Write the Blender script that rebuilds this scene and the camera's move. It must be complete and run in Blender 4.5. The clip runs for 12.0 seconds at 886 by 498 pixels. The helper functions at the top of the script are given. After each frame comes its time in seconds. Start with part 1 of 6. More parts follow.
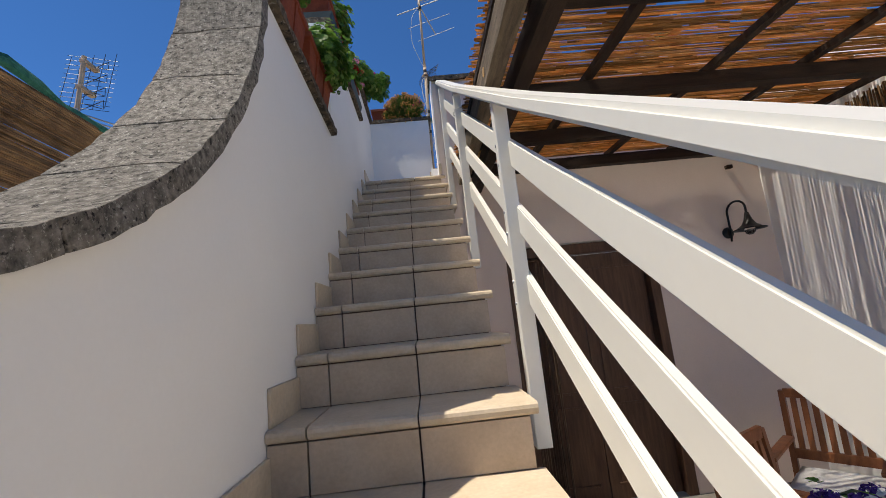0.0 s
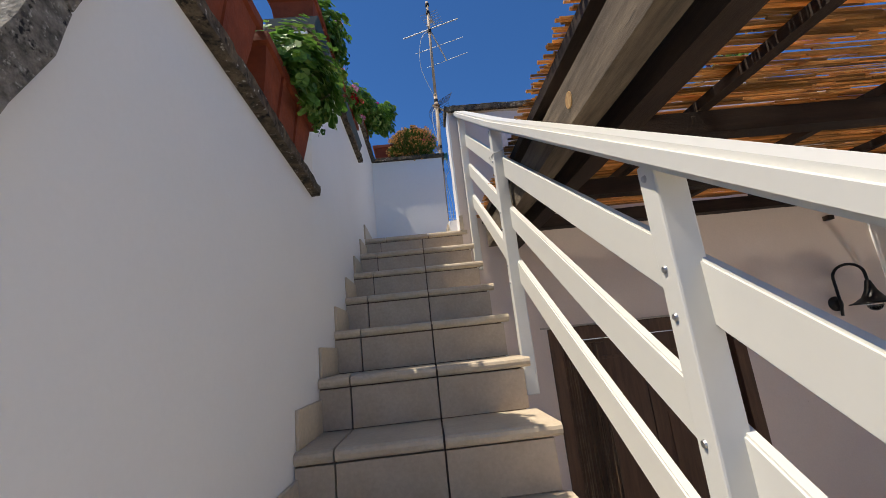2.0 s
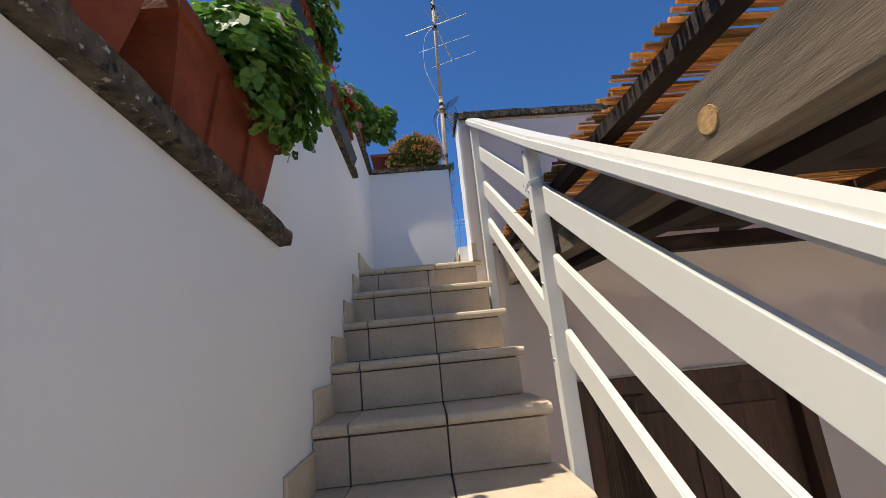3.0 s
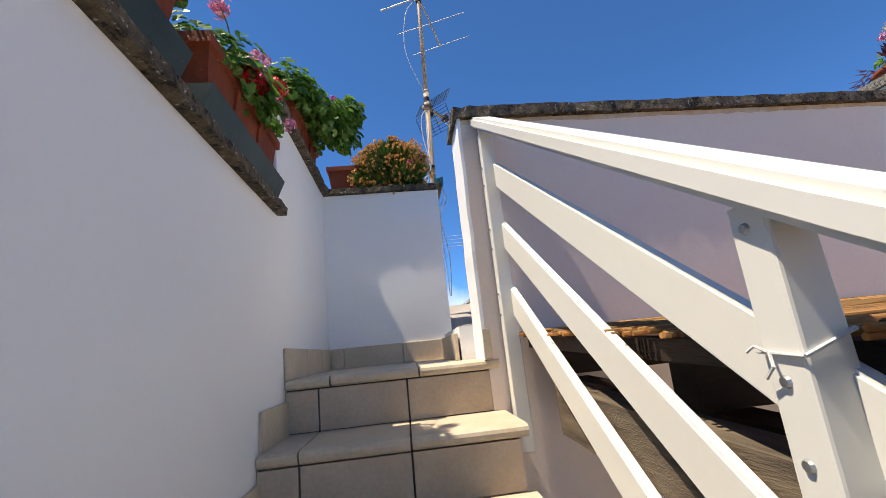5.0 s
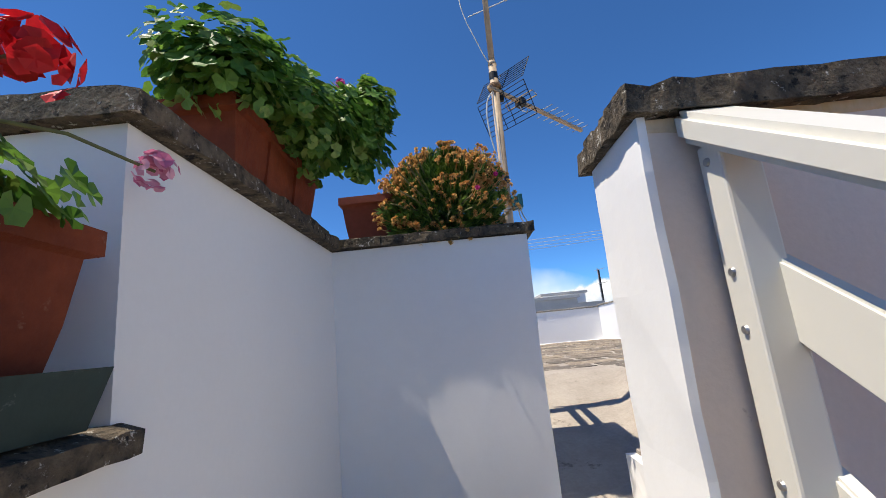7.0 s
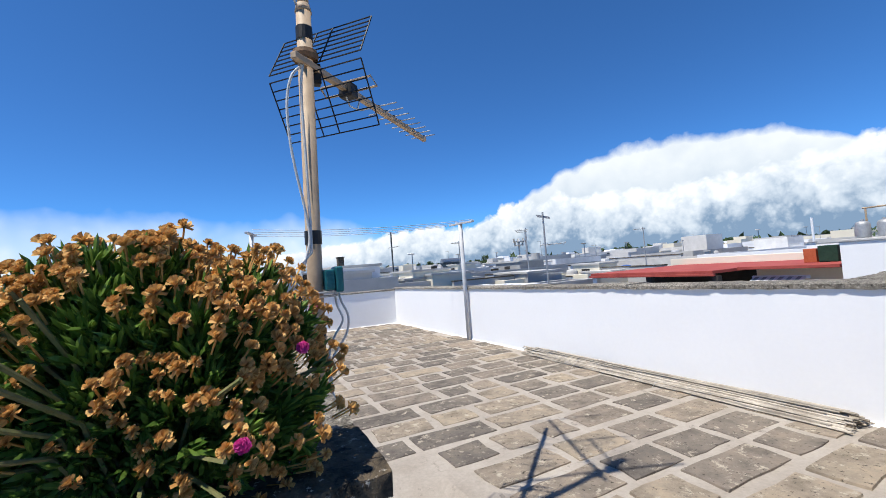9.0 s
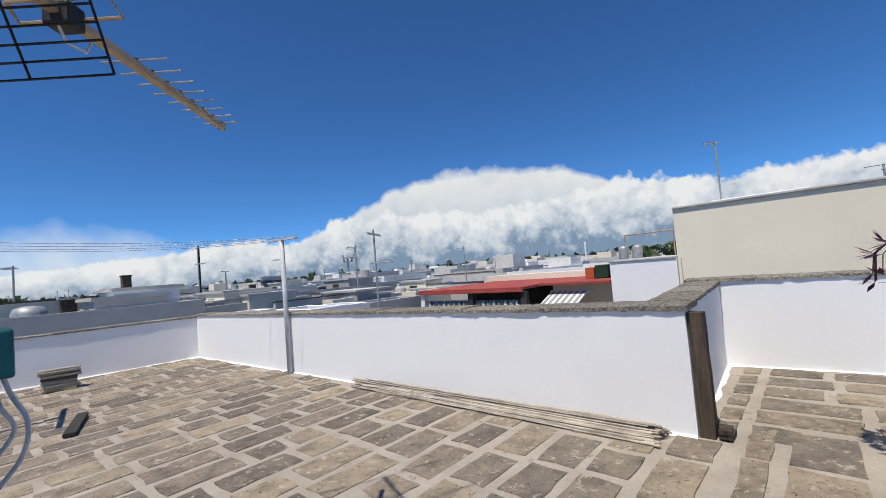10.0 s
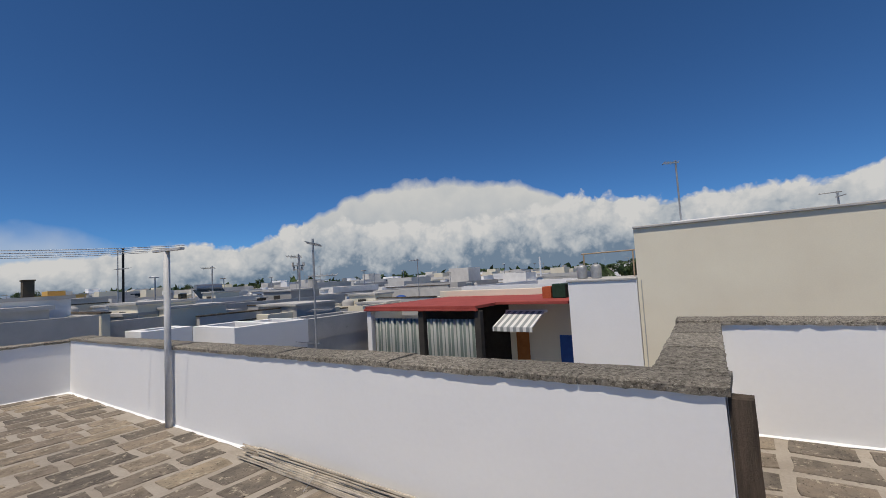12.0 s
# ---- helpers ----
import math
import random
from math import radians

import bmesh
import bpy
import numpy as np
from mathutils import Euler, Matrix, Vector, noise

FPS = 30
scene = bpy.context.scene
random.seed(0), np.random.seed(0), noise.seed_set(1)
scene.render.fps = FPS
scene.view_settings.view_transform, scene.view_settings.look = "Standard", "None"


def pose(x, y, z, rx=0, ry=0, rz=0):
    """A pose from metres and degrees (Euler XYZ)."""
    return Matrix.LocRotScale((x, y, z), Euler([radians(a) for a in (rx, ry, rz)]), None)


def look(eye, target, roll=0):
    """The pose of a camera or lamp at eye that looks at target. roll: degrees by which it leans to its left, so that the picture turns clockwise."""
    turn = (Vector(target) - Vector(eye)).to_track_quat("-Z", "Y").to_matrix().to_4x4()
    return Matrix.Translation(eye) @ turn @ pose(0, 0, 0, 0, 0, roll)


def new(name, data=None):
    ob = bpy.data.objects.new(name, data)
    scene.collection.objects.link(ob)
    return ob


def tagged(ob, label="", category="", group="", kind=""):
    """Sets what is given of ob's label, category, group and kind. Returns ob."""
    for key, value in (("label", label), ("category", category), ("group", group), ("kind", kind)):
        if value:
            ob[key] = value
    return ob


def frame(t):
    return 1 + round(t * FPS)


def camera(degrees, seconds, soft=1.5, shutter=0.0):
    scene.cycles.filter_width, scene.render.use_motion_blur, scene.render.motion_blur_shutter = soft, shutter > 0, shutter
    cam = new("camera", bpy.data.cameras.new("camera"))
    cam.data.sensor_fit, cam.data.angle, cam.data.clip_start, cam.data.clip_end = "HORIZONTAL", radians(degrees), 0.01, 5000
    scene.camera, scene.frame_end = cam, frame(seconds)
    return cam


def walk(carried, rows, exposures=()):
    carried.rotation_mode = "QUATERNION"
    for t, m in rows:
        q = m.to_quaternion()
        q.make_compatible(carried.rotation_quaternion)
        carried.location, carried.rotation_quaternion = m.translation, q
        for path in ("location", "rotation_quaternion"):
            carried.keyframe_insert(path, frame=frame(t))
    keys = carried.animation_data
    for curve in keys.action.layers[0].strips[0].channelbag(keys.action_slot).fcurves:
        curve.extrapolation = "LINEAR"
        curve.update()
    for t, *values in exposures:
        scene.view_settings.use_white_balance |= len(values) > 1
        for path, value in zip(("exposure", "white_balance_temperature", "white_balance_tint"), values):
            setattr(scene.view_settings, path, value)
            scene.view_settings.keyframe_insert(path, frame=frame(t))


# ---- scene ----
cam = camera(92.4, 12.0, soft=0.7)
PATH = [
    (0, (0.487, -3.329, -1.395), (0.584, -1.36, -1.062), -6.0),
    (0.5, (0.459, -3.106, -1.243), (0.496, -1.153, -0.815), -8.0),
    (1, (0.428, -2.903, -1.135), (0.623, -0.977, -0.635), -7.5),
    (1.5, (0.437, -2.706, -1.022), (0.711, -0.786, -0.533), -7.4),
    (2, (0.418, -2.482, -0.855), (0.518, -0.536, -0.401), -6.2),
    (2.5, (0.396, -2.268, -0.698), (0.63, -0.334, -0.246), -5.2),
    (3, (0.39, -2.028, -0.533), (0.5, -0.084, -0.074), -5.7),
    (3.2, (0.375, -1.931, -0.463), (0.461, 0.01, 0.012), -6.9),
    (4.8, (0.433, -1.101, 0.041), (0.651, 0.841, 0.466), -5.9),
    (5, (0.438, -1.001, 0.053), (0.644, 0.935, 0.509), -5.9),
    (5.5, (0.441, -0.762, 0.21), (0.463, 1.191, 0.64), -6.2),
    (6, (0.419, -0.486, 0.375), (0.509, 1.466, 0.803), -5.1),
    (6.5, (0.415, -0.242, 0.543), (0.354, 1.723, 0.912), -5.0),
    (6.7, (0.423, -0.137, 0.599), (0.368, 1.822, 0.998), -5.3),
    (8.3, (0.478, 0.599, 1.174), (0.972, 2.51, 1.498), -3.6),
    (8.5, (0.503, 0.696, 1.215), (1.183, 2.563, 1.447), -3.2),
    (9, (0.55, 0.88, 1.36), (1.423, 2.677, 1.447), -4.4),
    (9.5, (0.621, 1.032, 1.365), (1.702, 2.711, 1.473), -4.2),
    (10, (0.777, 1.213, 1.42), (2.279, 2.529, 1.519), -4.8),
    (10.5, (0.991, 1.333, 1.442), (2.637, 2.463, 1.57), -4.6),
    (11, (1.195, 1.441, 1.545), (2.862, 2.54, 1.657), -3.9),
    (11.5, (1.387, 1.559, 1.55), (3.098, 2.591, 1.648), -1.6),
    (12, (1.615, 1.684, 1.546), (3.243, 2.837, 1.68), -3.3),
]
walk(cam, [(t, look(eye, target, roll)) for t, eye, target, roll in PATH],
     [(0.0, 0.38, 7050, 10), (3.0, 0.48, 7150, 10), (5.0, 0.76, 7400, 10), (6.5, 0.58, 7300, 10), (8.3, 0.52, 6600, 8), (9.0, 0.42, 6600, 8), (9.5, 0.28, 6650, 8), (10.0, 0.06, 6850, 9), (11.0, -0.25, 7050, 10), (12.0, -0.40, 7200, 10)])
# ---- light ----
SUN = Vector((-1.0, -0.13, 2.40)).normalized()
wld = bpy.data.worlds.new("sky")
scene.world = wld
wld.use_nodes = True
wn = wld.node_tree.nodes
sky = wn.new("ShaderNodeTexSky")
sky.sky_type, sky.sun_disc = "NISHITA", False
sky.sun_elevation = math.asin(SUN.z)
sky.sun_rotation = math.atan2(SUN.x, SUN.y)
sky.altitude, sky.air_density, sky.dust_density, sky.ozone_density = 1800, 0.75, 0.0, 6.0
wn["Background"].inputs[1].default_value = 0.11
deep = wn.new("ShaderNodeMix")  # the deep blue of the clear upland sky
deep.data_type, deep.blend_type = "RGBA", "MULTIPLY"
deep.inputs[0].default_value = 1.0
deep.inputs[7].default_value = (0.47, 0.90, 1.24, 1)
wld.node_tree.links.new(sky.outputs[0], deep.inputs[6])
wld.node_tree.links.new(deep.outputs[2], wn["Background"].inputs[0])
lamp = bpy.data.lights.new("sun", "SUN")
lamp.energy, lamp.angle, lamp.color = 4.6, radians(0.53), (1.0, 0.95, 0.88)
sun_ob = new("sun", lamp)
sun_ob.matrix_world = look(SUN * 50, (0, 0, 0))

# ---- materials ----


def material(name, build, rough=0.8, metal=0.0, spec=0.4):
    m = bpy.data.materials.new(name)
    m.use_nodes = True
    nt = m.node_tree
    b = nt.nodes["Principled BSDF"]
    b.inputs["Roughness"].default_value = rough
    b.inputs["Metallic"].default_value = metal
    b.inputs["Specular IOR Level"].default_value = spec
    build(nt, b)
    return m


def node(nt, kind, **values):
    n = nt.nodes.new(kind)
    for k, v in values.items():
        n.inputs[k.replace("_", " ")].default_value = v
    return n


def coords(nt, stretch=(1, 1, 1)):
    c = nt.nodes.new("ShaderNodeTexCoord")
    mp = node(nt, "ShaderNodeMapping", Scale=stretch)
    nt.links.new(c.outputs["Object"], mp.inputs[0])
    return mp.outputs[0]


def noise_tex(nt, vec, scale, detail=4.0, rough=0.55):
    n = node(nt, "ShaderNodeTexNoise", Scale=scale, Detail=detail, Roughness=rough)
    nt.links.new(vec, n.inputs["Vector"])
    return n.outputs[0]


def ramp(nt, fac, stops):
    r = nt.nodes.new("ShaderNodeValToRGB")
    el = r.color_ramp.elements
    while len(el) < len(stops):
        el.new(0.5)
    for e, (p, c) in zip(el, stops):
        e.position, e.color = p, (*c, 1)
    nt.links.new(fac, r.inputs[0])
    return r.outputs[0]


def mix(nt, fac, a, b, mode="MIX"):
    n = nt.nodes.new("ShaderNodeMix")
    n.data_type, n.blend_type = "RGBA", mode
    for sock, v in ((n.inputs[0], fac), (n.inputs[6], a), (n.inputs[7], b)):
        if hasattr(v, "node"):
            nt.links.new(v, sock)
        else:
            sock.default_value = v if isinstance(v, float) else (*v, 1)
    return n.outputs[2]


def bump(nt, b, height, strength, dist=0.01):
    n = node(nt, "ShaderNodeBump", Strength=strength, Distance=dist)
    nt.links.new(height, n.inputs["Height"])
    nt.links.new(n.outputs[0], b.inputs["Normal"])


def rand_of(nt):
    return nt.nodes.new("ShaderNodeObjectInfo").outputs["Random"]


def island(nt):
    return nt.nodes.new("ShaderNodeNewGeometry").outputs["Random Per Island"]


def surface(name, lo, hi, scale=6.0, fine=90.0, rough=0.85, relief=0.3, dist=0.004, vary=0.0, stretch=(1, 1, 1), spots=None, spec=0.3, by_island=False, metal=0.0, pits=None, thin=0.0, grainy=0.6):
    """A mottled surface: two colours by a coarse noise, a fine grain and relief, spots of a third colour."""
    def build(nt, b):
        v = coords(nt, stretch)
        coarse = noise_tex(nt, v, scale, 6.0, 0.62)
        c = ramp(nt, coarse, [(0.32, lo), (0.68, hi)])
        grain = noise_tex(nt, v, fine, 5.0, 0.6)
        g = ramp(nt, grain, [(0.25, (0.78,) * 3), (0.75, (1.12,) * 3)])
        c = mix(nt, grainy, c, mix(nt, 1.0, c, g, "MULTIPLY"))
        if spots:
            col, sc, edge = spots
            s = ramp(nt, noise_tex(nt, v, sc, 8.0, 0.7), [(edge, (0, 0, 0)), (edge + 0.07, (1, 1, 1))])
            c = mix(nt, s, c, col)
        if pits:
            dark, sc, edge = pits
            s = ramp(nt, noise_tex(nt, v, sc, 6.0, 0.65), [(edge, (0, 0, 0)), (edge + 0.08, (1, 1, 1))])
            c = mix(nt, s, c, (dark, dark * 0.9, dark * 0.75))
        if vary:
            r = island(nt) if by_island else rand_of(nt)
            k = ramp(nt, r, [(0.0, (1 - vary,) * 3), (1.0, (1 + vary * 0.6,) * 3)])
            c = mix(nt, 1.0, c, k, "MULTIPLY")
        nt.links.new(c, b.inputs["Base Color"])
        bump(nt, b, grain, relief, dist)
        if thin:
            t = nt.nodes.new("ShaderNodeBsdfTranslucent")
            nt.links.new(c, t.inputs[0])
            ms = nt.nodes.new("ShaderNodeMixShader")
            ms.inputs[0].default_value = thin
            nt.links.new(b.outputs[0], ms.inputs[1])
            nt.links.new(t.outputs[0], ms.inputs[2])
            nt.links.new(ms.outputs[0], nt.nodes["Material Output"].inputs[0])
    return material(name, build, rough, metal, spec)


WHITE = surface("white_plaster", (0.79, 0.79, 0.785), (0.83, 0.83, 0.825), 0.7, 32, 0.8, 0.14, 0.004, grainy=0.07)
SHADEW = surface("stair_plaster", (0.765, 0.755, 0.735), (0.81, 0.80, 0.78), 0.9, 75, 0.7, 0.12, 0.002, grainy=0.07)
PINK = surface("pinkish_plaster", (0.69, 0.585, 0.515), (0.75, 0.645, 0.57), 1.2, 90, 0.85, 0.25, 0.003, spots=((0.47, 0.38, 0.33), 26, 0.68), grainy=0.2)
CREAM = surface("cream_plaster", (0.72, 0.66, 0.53), (0.79, 0.74, 0.60), 0.5, 40, 0.9, 0.15, 0.006, grainy=0.15)
GREYW = surface("grey_and_shaded_plaster", (0.40, 0.39, 0.37), (0.54, 0.53, 0.51), 0.8, 30, 0.9, 0.2, 0.006, spots=((0.28, 0.27, 0.255), 1.2, 0.62), grainy=0.3)
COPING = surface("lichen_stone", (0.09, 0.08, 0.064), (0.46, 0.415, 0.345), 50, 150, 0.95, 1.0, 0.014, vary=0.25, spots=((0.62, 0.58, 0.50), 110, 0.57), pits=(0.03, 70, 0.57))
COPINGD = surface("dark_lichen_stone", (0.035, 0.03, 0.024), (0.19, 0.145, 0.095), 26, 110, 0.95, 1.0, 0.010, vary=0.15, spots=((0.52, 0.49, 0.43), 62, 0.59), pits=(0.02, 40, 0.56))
TILE = surface("beige_tile", (0.46, 0.36, 0.255), (0.56, 0.455, 0.34), 7, 70, 0.48, 0.10, 0.002, vary=0.06, spots=((0.42, 0.35, 0.27), 14, 0.66))
NOSE = surface("beige_tile_nosing", (0.52, 0.42, 0.295), (0.61, 0.51, 0.38), 9, 70, 0.42, 0.10, 0.002, vary=0.05)
GROUT = surface("grout_and_shadow_line", (0.12, 0.078, 0.052), (0.20, 0.14, 0.10), 12, 120, 0.95, 0.5)
MORTAR = surface("floor_mortar", (0.30, 0.26, 0.215), (0.41, 0.365, 0.31), 3.0, 60, 0.95, 0.7, 0.006, spots=((0.20, 0.17, 0.14), 9, 0.60))
def stone_mix(nt, b):
    """Weathered limestone: each slab its own tone, blotches of dark lichen, pale pitted patches."""
    v = coords(nt)
    shift = nt.nodes.new("ShaderNodeVectorMath")
    r = rand_of(nt)
    far = nt.nodes.new("ShaderNodeMath")
    far.operation, far.inputs[1].default_value = "MULTIPLY", 37.0
    nt.links.new(r, far.inputs[0])
    nt.links.new(v, shift.inputs[0])
    nt.links.new(far.outputs[0], shift.inputs[1])
    v = shift.outputs[0]
    tone = ramp(nt, r, [(0.0, (0.15, 0.13, 0.11)), (0.25, (0.19, 0.163, 0.135)), (0.5, (0.24, 0.20, 0.16)), (0.75, (0.285, 0.235, 0.18)), (1.0, (0.34, 0.28, 0.205))])
    blot = noise_tex(nt, v, 7.0, 7.0, 0.65)
    c = mix(nt, 0.75, tone, mix(nt, 1.0, tone, ramp(nt, blot, [(0.30, (0.40,) * 3), (0.50, (0.95,) * 3), (0.70, (1.40, 1.34, 1.25))]), "MULTIPLY"))
    pale = ramp(nt, noise_tex(nt, v, 17.0, 8.0, 0.75), [(0.56, (0, 0, 0)), (0.64, (1, 1, 1))])
    c = mix(nt, pale, c, (0.46, 0.40, 0.31))
    pit = noise_tex(nt, v, 48.0, 6.0, 0.7)
    dark = ramp(nt, pit, [(0.33, (1, 1, 1)), (0.42, (0, 0, 0))])
    c = mix(nt, dark, c, (0.05, 0.042, 0.034))
    nt.links.new(c, b.inputs["Base Color"])
    bump(nt, b, pit, 1.0, 0.012)


SLAB = material("roof_stone", stone_mix, 0.95, 0.0, 0.2)
RAIL = surface("cream_paint", (0.67, 0.65, 0.585), (0.70, 0.685, 0.62), 2, 40, 0.38, 0.03, 0.001, spec=0.5, spots=((0.58, 0.53, 0.42), 34, 0.74), grainy=0.06)
STEEL = surface("steel", (0.35, 0.35, 0.35), (0.5, 0.5, 0.5), 20, 90, 0.4, 0.1, 0.001, metal=0.9)
GALV = surface("galvanised_pipe", (0.30, 0.31, 0.32), (0.42, 0.43, 0.44), 8, 60, 0.55, 0.15, 0.002, metal=0.4)
POSTG = surface("grey_painted_steel", (0.44, 0.445, 0.45), (0.56, 0.565, 0.57), 8, 60, 0.55, 0.15, 0.002, spots=((0.30, 0.29, 0.27), 14, 0.68), grainy=0.2)
BROWNPIPE = surface("brown_painted_mast", (0.34, 0.245, 0.16), (0.48, 0.365, 0.25), 9, 60, 0.6, 0.25, 0.002, spots=((0.18, 0.12, 0.075), 16, 0.64))
BLACK = surface("black_plastic", (0.015, 0.015, 0.015), (0.03, 0.03, 0.03), 20, 90, 0.5, 0.1)
IRON = surface("black_iron", (0.012, 0.012, 0.012), (0.03, 0.028, 0.026), 14, 90, 0.45, 0.2, 0.002, metal=0.3)
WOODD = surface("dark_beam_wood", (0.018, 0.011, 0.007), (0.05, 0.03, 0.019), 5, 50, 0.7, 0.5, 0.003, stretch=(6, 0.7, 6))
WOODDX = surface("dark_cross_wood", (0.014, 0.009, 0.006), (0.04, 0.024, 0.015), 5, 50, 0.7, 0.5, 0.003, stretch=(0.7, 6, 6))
WOODG = surface("weathered_beam_wood", (0.065, 0.05, 0.035), (0.20, 0.15, 0.10), 4, 60, 0.85, 0.8, 0.004, stretch=(8, 0.8, 8), spots=((0.035, 0.03, 0.025), 5, 0.62))
KNOT = surface("wood_knot", (0.24, 0.13, 0.05), (0.44, 0.28, 0.12), 45, 120, 0.85, 0.5)
DOORW = surface("brown_door_wood", (0.075, 0.038, 0.022), (0.14, 0.075, 0.042), 4, 60, 0.55, 0.3, 0.002, stretch=(7, 7, 0.7))
CHAIRW = surface("varnished_chair_wood", (0.17, 0.058, 0.022), (0.28, 0.105, 0.04), 6, 60, 0.4, 0.2, 0.002, stretch=(3, 3, 1))
POSTW = surface("grey_post_wood", (0.035, 0.027, 0.020), (0.12, 0.09, 0.068), 5, 70, 0.9, 0.8, 0.004, stretch=(7, 7, 0.6))
REED = surface("reed", (0.46, 0.225, 0.07), (0.72, 0.45, 0.19), 7, 60, 0.6, 0.35, 0.002, vary=0.6, stretch=(0.8, 5, 5), by_island=True, thin=0.55)
REEDD = surface("dark_old_reed", (0.10, 0.052, 0.022), (0.25, 0.14, 0.06), 7, 60, 0.7, 0.35, 0.002, vary=0.5, by_island=True)
REEDG = surface("grey_weathered_reed", (0.36, 0.31, 0.245), (0.60, 0.535, 0.44), 8, 60, 0.85, 0.4, 0.002, vary=0.45, by_island=True)
TERRA = surface("terracotta", (0.14, 0.027, 0.010), (0.27, 0.060, 0.021), 6, 60, 0.8, 0.7, 0.004, vary=0.1, spots=((0.33, 0.19, 0.13), 7, 0.63))
TERRAD = surface("dark_red_plastic", (0.20, 0.045, 0.028), (0.27, 0.07, 0.04), 5, 60, 0.55, 0.15, 0.002)
TRAY = surface("green_plastic_tray", (0.014, 0.033, 0.033), (0.030, 0.055, 0.053), 7, 60, 0.5, 0.2, 0.002, spots=((0.17, 0.19, 0.185), 15, 0.64))
TEAL = surface("teal_plastic", (0.01, 0.10, 0.11), (0.02, 0.15, 0.16), 12, 80, 0.45, 0.1)
SOIL = surface("soil", (0.03, 0.02, 0.015), (0.07, 0.05, 0.035), 30, 120, 1.0, 1.0, 0.01)
CABLE = surface("white_cable", (0.50, 0.50, 0.48), (0.62, 0.62, 0.60), 20, 80, 0.5, 0.1)
REDROOF = surface("red_roof_sheet", (0.30, 0.055, 0.045), (0.40, 0.085, 0.065), 1.5, 30, 0.7, 0.3, 0.004, spots=((0.20, 0.07, 0.06), 3, 0.62))
EARTH = surface("town_ground", (0.20, 0.18, 0.15), (0.32, 0.29, 0.25), 0.05, 2, 0.95, 0.3)
PATIO = surface("patio_paving", (0.46, 0.40, 0.33), (0.58, 0.52, 0.43), 4, 60, 0.8, 0.3)
BLUEP = surface("blue_paint", (0.02, 0.08, 0.30), (0.03, 0.11, 0.38), 5, 40, 0.6, 0.1)
OCHRE = surface("ochre_plaster", (0.55, 0.36, 0.12), (0.62, 0.42, 0.16), 1, 20, 0.9, 0.2)
BOARDW = surface("sun_bleached_board", (0.22, 0.19, 0.15), (0.40, 0.35, 0.28), 6, 70, 0.9, 0.7, 0.003, vary=0.35, stretch=(0.8, 7, 7))
# near black that paints shade: under the veranda, in doorways, on the terrace
NEARBLACK = surface("near_black_shade", (0.03, 0.028, 0.026), (0.06, 0.055, 0.05), 2, 20, 0.9, 0.1)
HOUSEW = surface("house_plaster", (0.52, 0.50, 0.47), (0.74, 0.73, 0.70), 0.15, 3, 0.9, 0.1, vary=0.5)
GLASSD = material("dark_window_glass", lambda nt, b: setattr(b.inputs["Base Color"], "default_value", (0.02, 0.03, 0.04, 1)), 0.1)
CUSHION = surface("white_striped_cushion", (0.62, 0.61, 0.58), (0.74, 0.73, 0.70), 12, 90, 0.9, 0.4)


def leafy(name, lo, hi, rough=0.5, trans=0.25):
    def build(nt, b):
        c = ramp(nt, island(nt), [(0.0, lo), (1.0, hi)])
        n = noise_tex(nt, coords(nt), 60, 3)
        c = mix(nt, 0.35, c, mix(nt, 1.0, c, ramp(nt, n, [(0.3, (0.6,) * 3), (0.7, (1.3,) * 3)]), "MULTIPLY"))
        nt.links.new(c, b.inputs["Base Color"])
        t = nt.nodes.new("ShaderNodeBsdfTranslucent")
        nt.links.new(c, t.inputs[0])
        ms = nt.nodes.new("ShaderNodeMixShader")
        ms.inputs[0].default_value = trans
        nt.links.new(b.outputs[0], ms.inputs[1])
        nt.links.new(t.outputs[0], ms.inputs[2])
        nt.links.new(ms.outputs[0], nt.nodes["Material Output"].inputs[0])
    return material(name, build, rough)


LEAF = leafy("geranium_leaf", (0.05, 0.14, 0.02), (0.18, 0.34, 0.055), 0.5, 0.40)
LEAFY = leafy("young_leaf", (0.16, 0.26, 0.05), (0.26, 0.36, 0.08))
SUCC = leafy("succulent_leaf", (0.045, 0.12, 0.015), (0.23, 0.36, 0.07), 0.4, 0.40)
DRY = leafy("dry_flower", (0.46, 0.22, 0.055), (0.80, 0.51, 0.19), 0.8, 0.25)
PETR = leafy("red_petal", (0.45, 0.008, 0.012), (0.65, 0.02, 0.03), 0.6, 0.25)
PETP = leafy("pink_petal", (0.62, 0.16, 0.30), (0.80, 0.42, 0.52), 0.6, 0.3)
PETM = leafy("magenta_petal", (0.55, 0.03, 0.22), (0.70, 0.08, 0.35), 0.6, 0.3)
PURPLE = leafy("purple_leaf", (0.045, 0.012, 0.03), (0.12, 0.03, 0.06), 0.5, 0.15)
PETV = leafy("violet_petal", (0.06, 0.02, 0.20), (0.14, 0.05, 0.35), 0.6, 0.2)
STEM = surface("plant_stem", (0.10, 0.12, 0.04), (0.20, 0.18, 0.08), 20, 90, 0.7, 0.2)
TREELEAF = leafy("far_foliage", (0.022, 0.05, 0.016), (0.06, 0.10, 0.03), 0.7, 0.1)
TRUNK = surface("bark", (0.10, 0.08, 0.06), (0.18, 0.14, 0.10), 6, 40, 0.95, 0.6)


